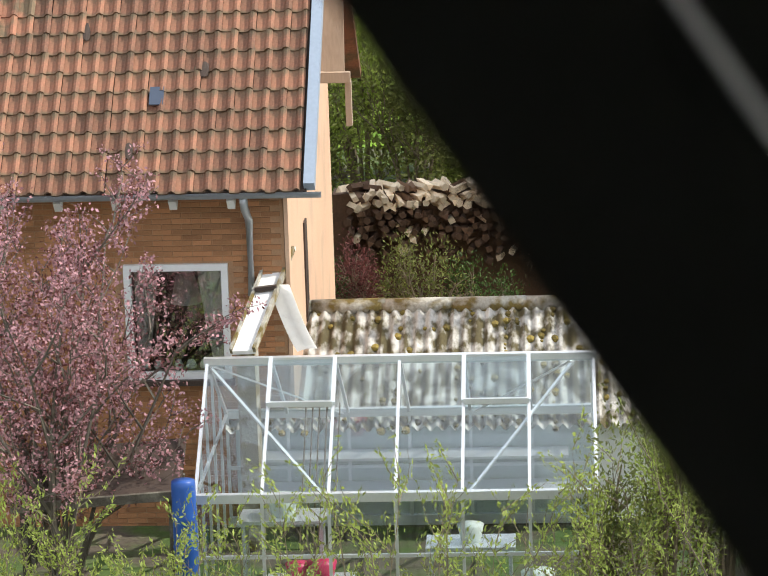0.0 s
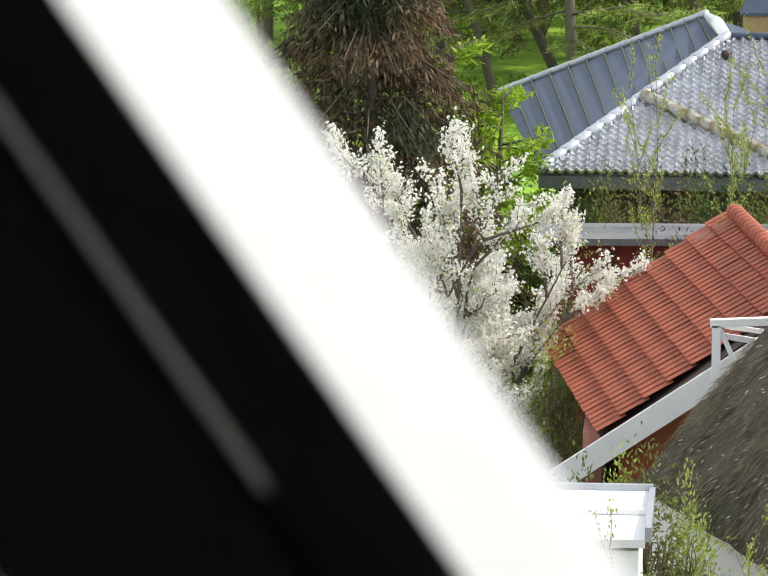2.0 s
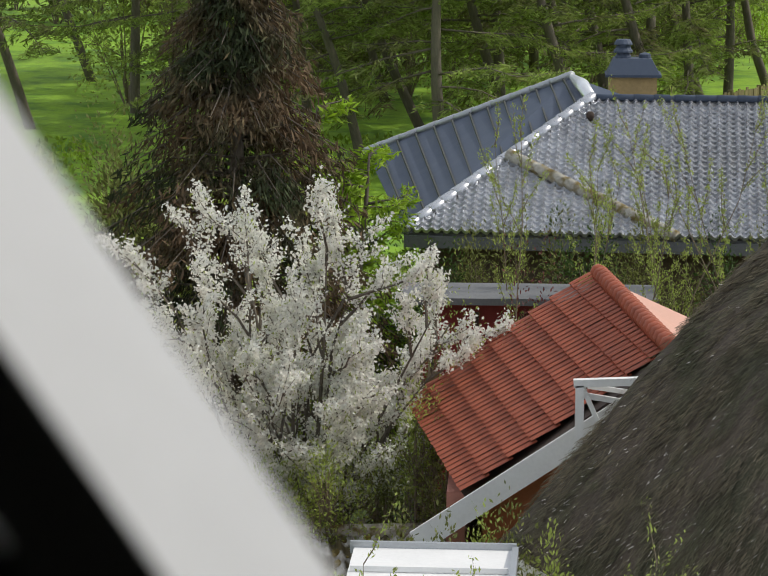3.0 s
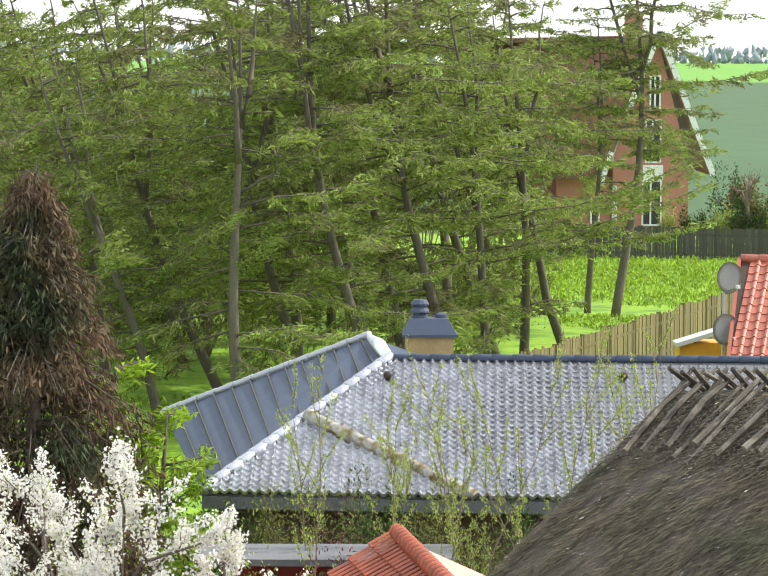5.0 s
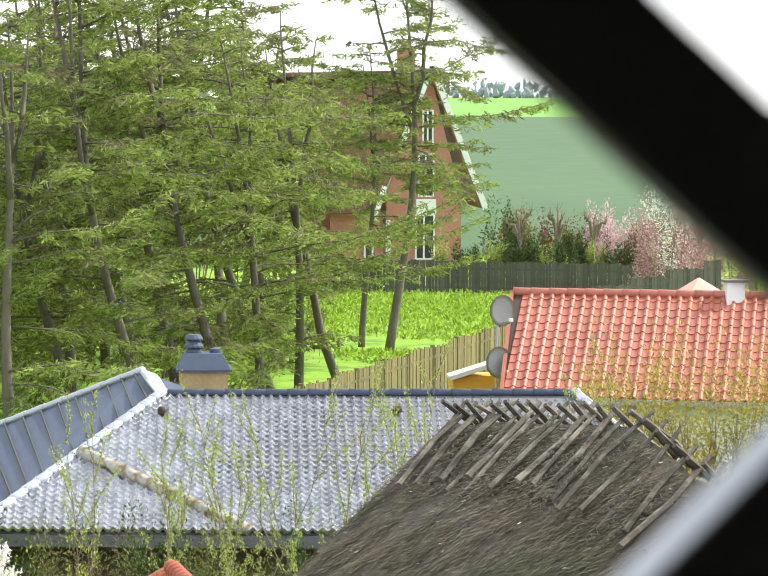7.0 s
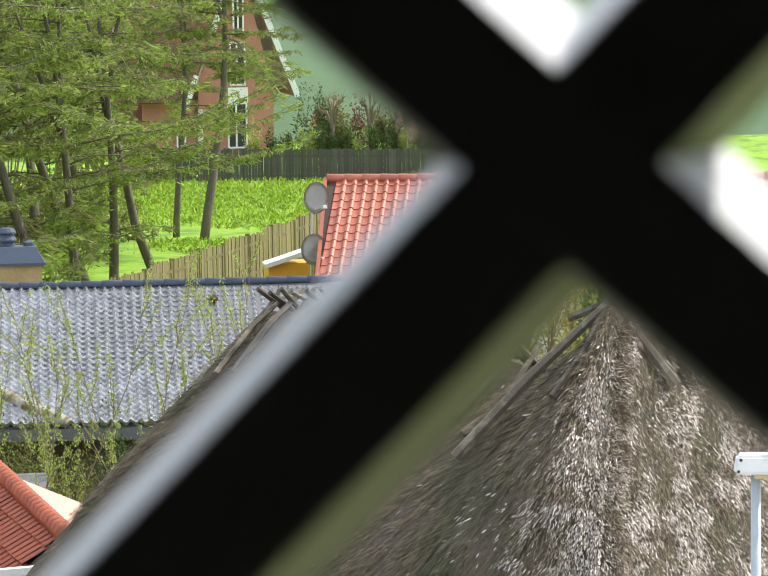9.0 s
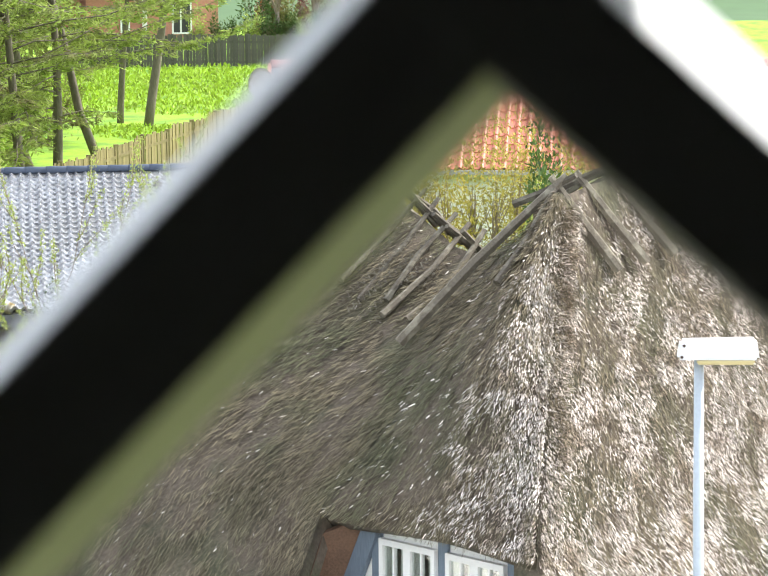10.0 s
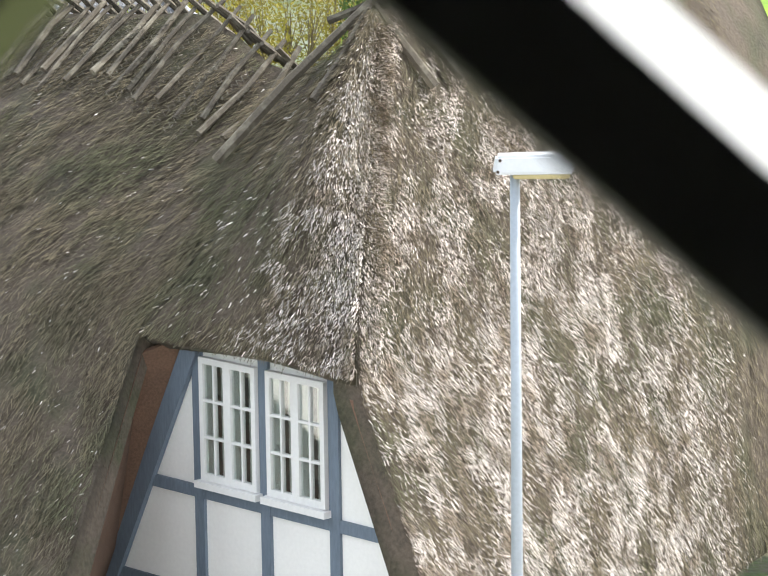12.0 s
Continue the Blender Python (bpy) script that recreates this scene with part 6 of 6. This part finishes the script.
def brown_conifer():
    rng = np.random.default_rng(63)
    t = thing("brown_conifer", pose(-4.6, 47.8, 0), "tall brown-tinged conifer with drooping sprays", "tree")
    segs, pts, dirs = [([Vector((0, 0, -0.3)), Vector((0, 0, 4)), Vector((0.05, 0, 8.4))], [0.2, 0.12, 0.02])], [], []
    for k in range(420):
        u = rng.uniform(0.02, 1) ** 0.85
        z = 8.3 * u
        a = rng.uniform(0, 2 * math.pi)
        ln = (2.9 * (1 - u) ** 0.8 + 0.2) * rng.uniform(0.7, 1.15)
        d = Vector((math.cos(a), math.sin(a), 0.1))
        q = [Vector((0, 0, z)), Vector((0, 0, z)) + d * ln * 0.5 + Vector((0, 0, 0.05)), Vector((0, 0, z)) + d * ln + Vector((0, 0, -0.28 * ln))]
        segs.append((q, [0.025, 0.015, 0.004]))
        for _ in range(int(60 * ln) + 30):
            v = rng.uniform(0.25, 1.0)
            p = q[0].lerp(q[1], v * 2) if v < 0.5 else q[1].lerp(q[2], v * 2 - 1)
            s = Vector((-d.y, d.x, 0)) * rng.normal(0, 0.16)
            pts.append(p + s + Vector((0, 0, -abs(rng.normal(0, 0.14)))))
            dirs.append(d * 0.5 + s + Vector((0, 0, -0.9)))
    part("trunk", limbs_mesh(segs[:1], 8), M_BARK, t)
    tagged(part("branchwork", limbs_mesh(segs[1:], 4), M_BARK, t), kind="stuff")
    v, f = leaves(pts, dirs, 0.085, rng, 0.4)
    tagged(part("crown", (v, f), M_BROWNCON, t, "brown and dark green sprays"), kind="stuff")


brown_conifer()
# fresh green larch boughs between the conifer and the metal roof
fresh = larch_mesh(64, 6.5, 2.3, 0.06, 1.8, M_BRIGHT, drop=0.1, fork=False, boughy=2.4)
for x, y, s in ((-3.1, 49.6, 0.8), (-2.1, 48.6, 0.48), (-3.4, 48.8, 0.6), (-3.9, 50.6, 0.95)):
    tree_from("young_larch", fresh, x, y, Matrix.Rotation(x, 4, "Z") @ Matrix.Diagonal((s, s, s, 1)), "young larch with vivid light green boughs", "tree", "young larches")

# saplings before the bungalow roof
for k in range(24):
    x = -0.5 + k * 0.36 + rl.uniform(-0.15, 0.15)
    sapling("birch_sapling", 70 + k, x, 44.6 + rl.uniform(-0.8, 0.8), rl.uniform(4.6, 6.1), M_LEAF, "thin birch sapling with tiny fresh leaves before the black roof", "sapling", 12, 0.025, 10, 0.2, 0.02, 2, "birch saplings", lean=0.3)
# shrubs at the bungalow's foot
for k in range(9):
    bush("garden_shrub", 90 + k, -1.6 + k * 0.8, 48.6 + rl.uniform(-0.5, 0.5), (0.95, 0.7, 3.3), M_LEAF_OLIVE if k % 3 else M_LEAF_DARK, "olive-green garden shrub under the bungalow's eaves", "shrub", 4200, 0.035, "garden shrubs")
for k in range(7):
    bush("low_shrub", 100 + k, -3.9 + k * 0.5, 39.2 + rl.uniform(-0.4, 0.4), (0.7, 0.6, 2.6 if k % 2 else 1.9), M_LEAF if k % 2 else M_LEAF_OLIVE, "green shrub at the blossom tree's foot", "shrub", 2200, 0.03, "low shrubs")
# hedge row of saplings before the greenhouse
for k in range(40):
    x = -11.2 + k * 0.215 + rl.uniform(-0.1, 0.1)
    tall = rl.uniform(1.6, 2.6) * (1.0 if x > -7.5 or x < -8.9 else 0.9)
    sapling("hedge_sapling", 110 + k, x, 30.2 + rl.uniform(-0.7, 0.5), tall, M_LEAF, "leggy hedge sapling with sparse yellow-green leaves", "sapling", 10, 0.031, 3, 0.36, 0.013, 2, "hedge saplings", lean=0.5)
for k in range(7):
    bush("hedge_bush", 150 + k, -11.0 + k * 1.25, 29.7 + rl.uniform(-0.3, 0.3), (0.9, 0.5, 1.25), M_LEAF, "thin low hedge bush with fresh leaves", "hedge", 1300, 0.03, "hedge bushes")
for k in range(4):
    bush("corner_bush", 160 + k, -3.95 + k * 0.6, 31.0 + 0.3 * k, (0.8, 0.7, 2.9 - 0.25 * k), M_LEAF if k % 2 else M_LEAF_OLIVE, "yellow-green bush beside the greenhouse corner", "shrub", 3600, 0.032, "corner bushes")
# saplings before the outhouse and the thatch
for k in range(11):
    sapling("young_shoot", 170 + k, -2.2 + k * 0.34 + rl.uniform(-0.1, 0.1), 27.4 + rl.uniform(-0.5, 0.5), rl.uniform(2.6, 3.5), M_LEAF, "young shoot with yellow-green leaves before the outhouse", "sapling", 9, 0.026, 4, 0.3, 0.014, 2, "young shoots", lean=0.45)
for k in range(4):
    bush("gable_shrub", 184 + k, -1.05 + k * 0.42, 30.5 + 0.2 * (k % 2), (0.5, 0.4, 3.1 - 0.15 * k), M_LEAF if k % 2 else M_LEAF_OLIVE, "thin yellow-green shrub under the red gable", "shrub", 2800, 0.032, "gable shrubs")
for k in range(5):
    bush("shed_shrub", 440 + k, -1.5 + k * 0.75, 43.6 + (k % 2) * 0.5, (0.7, 0.5, 2.9 + (k % 3) * 0.25), (M_LEAF_OLIVE, M_LEAF, M_PLUMDARK)[k % 3], "twiggy shrub before the low red shed", "shrub", 1100, 0.03, "shed shrubs")
# back garden of the brick house
for k, (x, y, s, mt) in enumerate(((-9.3, 44.2, (0.9, 0.6, 1.6), M_PLUMDARK), (-8.2, 44.0, (1.0, 0.6, 1.9), M_LEAF_OLIVE), (-7.4, 44.3, (0.9, 0.6, 1.5), M_LEAF_DARK), (-9.8, 44.3, (0.8, 0.6, 1.3), M_LEAF_DARK))):
    bush("back_shrub", 190 + k, x, y, s, mt, "shrub before the log stack", "shrub", 3000, 0.03, "back shrubs")
for k in range(7):
    bush("slope_bush", 200 + k, -13.5 + k * 1.25, 53 + (k % 2) * 1.5, (1.5, 1.0, 4.2), M_LEAF_OLIVE if k % 2 else M_LEAF, "tall leafy green bush behind the log stack", "bush", 7000, 0.07, "slope bushes")
for k in range(4):
    bush("slope_bush", 203 + k * 11, -11.6 + k * 1.0, 50.6 + (k % 2), (1.3, 0.9, 3.7), M_LEAF if k % 2 else M_LEAF_OLIVE, "tall leafy green bush behind the log stack", "bush", 5000, 0.06, "slope bushes")
bush("grey_bush", 208, -7.2, 58, (1.8, 1.2, 4.2), M_LEAF_OLIVE, "grey-green bush behind the brown conifer", "bush", 5000, 0.045)
# meadow-edge planting
BED = ((M_LEAF_DARK, "dark evergreen shrub at the brick house corner", 4.2), (M_REDLEAF, "red-brown garden shrub behind the fence", 3.4), (M_LEAF_OLIVE, "olive garden shrub behind the fence", 3.1),
       (M_PLUMDARK, "bare purple-brown shrub behind the fence", 3.3), (M_LEAF_OLIVE, "olive garden shrub behind the fence", 2.9), (M_PLUMDARK, "bare purple-brown shrub behind the fence", 3.1),
       (M_MAGNOLIA, "pink magnolia in bloom behind the fence", 4.0), (M_MAGNOLIA, "pink magnolia in bloom behind the fence", 3.3), (M_REDLEAF, "red-brown garden shrub behind the fence", 3.3),
       (M_PLUMDARK, "bare purple-brown shrub behind the fence", 3.5), (M_REDLEAF, "red-brown garden shrub behind the fence", 3.0), (M_LEAF_OLIVE, "olive garden shrub behind the fence", 3.3))
for k, (mt, lab, tall) in enumerate(BED):
    bush("fence_shrub", 210 + k, 19.4 + k * 0.86, 154.5 + (k % 2), (1.3, 1.0, tall), mt, lab, "shrub", 1500 if mt is M_PLUMDARK else 2400, 0.075, "shrubs behind the fence")


def pollard(x, y, seed):
    """A pollarded tree: a grey stem, thick arms and knobbly heads with short shoots."""
    rng = np.random.default_rng(seed)
    t = thing("pollard_tree", pose(x, y, ground_height(x, y)) @ Matrix.Diagonal((0.7, 0.7, 0.84, 1)), "bare grey pollarded tree behind the fence", "tree", "pollard trees")
    arms, shoots = [], []
    for k in range(5):
        a = 2 * math.pi * k / 5 + rng.uniform(-0.3, 0.3)
        tip = Vector((math.cos(a) * rng.uniform(0.5, 0.9), math.sin(a) * 0.6, rng.uniform(3.6, 4.4)))
        arms.append(([Vector((0, 0, 2.6)), tip * 0.6 + Vector((0, 0, 1.5)), tip], [0.12, 0.09, 0.12]))
        for _ in range(9):
            shoots.append(([tip, tip + Vector((rng.normal(0, 0.22), rng.normal(0, 0.22), rng.uniform(0.2, 0.7)))], [0.02, 0.006]))
    part("trunk", tube(bmesh.new(), [(0, 0, -0.2), (0.05, 0, 1.4), (0, 0, 2.8)], [0.17, 0.14, 0.15], 8), M_BARK, t, smooth=True)
    tagged(part("branchwork", limbs_mesh(arms + shoots, 5), M_TWIG, t), kind="stuff")


for k, x in enumerate((20.3, 22.2, 24.0)):
    pollard(x, 153.9, 400 + k)
bush("blossom_thicket", 255, 24.6, 134, (2.3, 1.8, 8.2), M_BLOSSOM, "pale pink-white blossoming tree beyond the fence", "tree", 5200, 0.07)
for k in range(16):
    bush("hedge_plant", 230 + k, 16.4 + k * 0.85, 153.4, (0.7, 0.5, 2.35), M_LEAF_DARK if k % 3 else M_LEAF, "dark green hedge plant over the fence", "hedge", 1200, 0.07, "hedge over the fence")
for k in range(4):
    bush("plum_thicket", 250 + k, 22.3 + k * 1.5, 124 + k, (1.7, 1.3, 6.0 + (k % 2)), M_PLUM, "pink flowering thicket beyond the orange roof", "bush", 5200, 0.06, "plum thicket")
# yellow willow shrubs and a dark conifer before the orange roof
for k in range(8):
    bush("yellow_shrub", 260 + k, 9.4 + k * 0.8, 60.5 + (k % 3) * 0.5, (1.1, 0.8, 4.9), M_YELLEAF, "yellow-twigged willow shrub before the orange roof", "shrub", 4500, 0.045, "willow shrubs")
bush("dark_pine", 270, 10.35, 46.0, (0.75, 0.7, 6.6), M_LEAF_DARK, "small dark pine behind the thatch", "tree", 5000, 0.05)
for k in range(3):
    bush("ridge_shrub", 280 + k, 9.4 + k * 0.45, 43.0, (0.5, 0.5, 5.3), M_LEAF, "light green shrub behind the thatched ridge", "shrub", 2200, 0.035, "ridge shrubs")
# leafy young trees among the trunks
for k in range(9):
    a = radians(-7.5 + k * 0.85)
    D = 98 + (k * 5) % 14
    bush("leafy_tree", 470 + k, D * math.sin(a), D * math.cos(a), (2.8, 2.0, 6.0 + (k * 3) % 4), M_LEAF_OLIVE if k % 3 else M_LEAF, "young leafy tree in fresh green between the larches", "tree", 4200, 0.085, "leafy trees in the wood")
# rank herbs over the meadow, thicker along the far fence
rh = np.random.default_rng(460)
hx, hy = rh.uniform(-14, 24, 70000), 66 + 84 * rh.uniform(0, 1, 70000) ** 0.8
hk = np.array([noise.noise(Vector((x * 0.35, y * 0.12, 2.0))) for x, y in zip(hx, hy)]) + 0.9 * np.clip((hy - 112) / 20, 0, 1)
hx, hy, hk = hx[hk > 0.22], hy[hk > 0.22], hk[hk > 0.22]
hz = np.array([ground_height(x, y) for x, y in zip(hx, hy)]) + rh.uniform(0.02, 0.28, len(hx)) * np.minimum(1, hk + 0.2)
hv, hf = leaves(np.stack([hx, hy, hz], 1), np.tile((0, 0, 0.8), (len(hx), 1)), 0.11, rh, 0.8)
solo("meadow_herbs", (hv, hf), material("meadow_herb", (0.25, 0.37, 0.03), 0.7, spread=0.2, scale=0.5, fine=4, bump=0, island=0.4, trans=0.35), "rank bright green herbs in the rough meadow", "grass", kind="stuff")
# undergrowth in the wood, dark pile
for k in range(14):
    a = radians(-6.5 + k * 0.75)
    D = 104 + (k * 7) % 17
    bush("undergrowth", 290 + k, D * math.sin(a), D * math.cos(a), (2.2, 1.5, 2.6), M_LEAF_OLIVE, "thin green undergrowth between the trunks", "bush", 1800, 0.08, "undergrowth")
for k in range(20):
    a = radians(-11 + k * 0.74)
    D = 132 + (k * 5) % 14
    bush("wood_edge", 310 + k, D * math.sin(a), D * math.cos(a), (3.4, 2.0, 7.5 + (k * 3) % 4), M_LEAF_OLIVE if k % 2 else M_LARCH, "mixed trees at the back of the wood", "tree", 2500, 0.185, "back of the wood")
bush("stump_pile", 340, 3.0, 84, (0.7, 0.6, 1.9), M_BROWNCON, "dark brown brush pile by the trunks", "brushwood", 2600, 0.05)
# far tree line on the hill
bm = bmesh.new()
rt = random.Random(77)
for k in range(1500):
    x = -160 + k * 0.277 + rt.uniform(-1, 1)
    r = rt.uniform(0.25, 0.8)
    tall = 2.4 + 1.6 * noise.noise(Vector((x * 0.11, 3.0, 0))) + 0.8 * noise.noise(Vector((x * 0.5, 9.0, 0)))
    bmesh.ops.create_icosphere(bm, subdivisions=1, radius=r, matrix=Matrix.Translation((x, 545 + rt.uniform(0, 12), ground_height(x, 545) + tall * rt.random())) @ Matrix.Diagonal((0.8, 1, rt.uniform(1.0, 2.2), 1)))
for v in bm.verts:
    v.co += Vector((rt.uniform(-0.4, 0.4), 0, rt.uniform(-0.5, 0.5)))
tagged(solo("far_wood", bm, M_WOOD_HAZE, "line of distant trees on the hill, haze mixed into their grey", "wood", kind="stuff"))
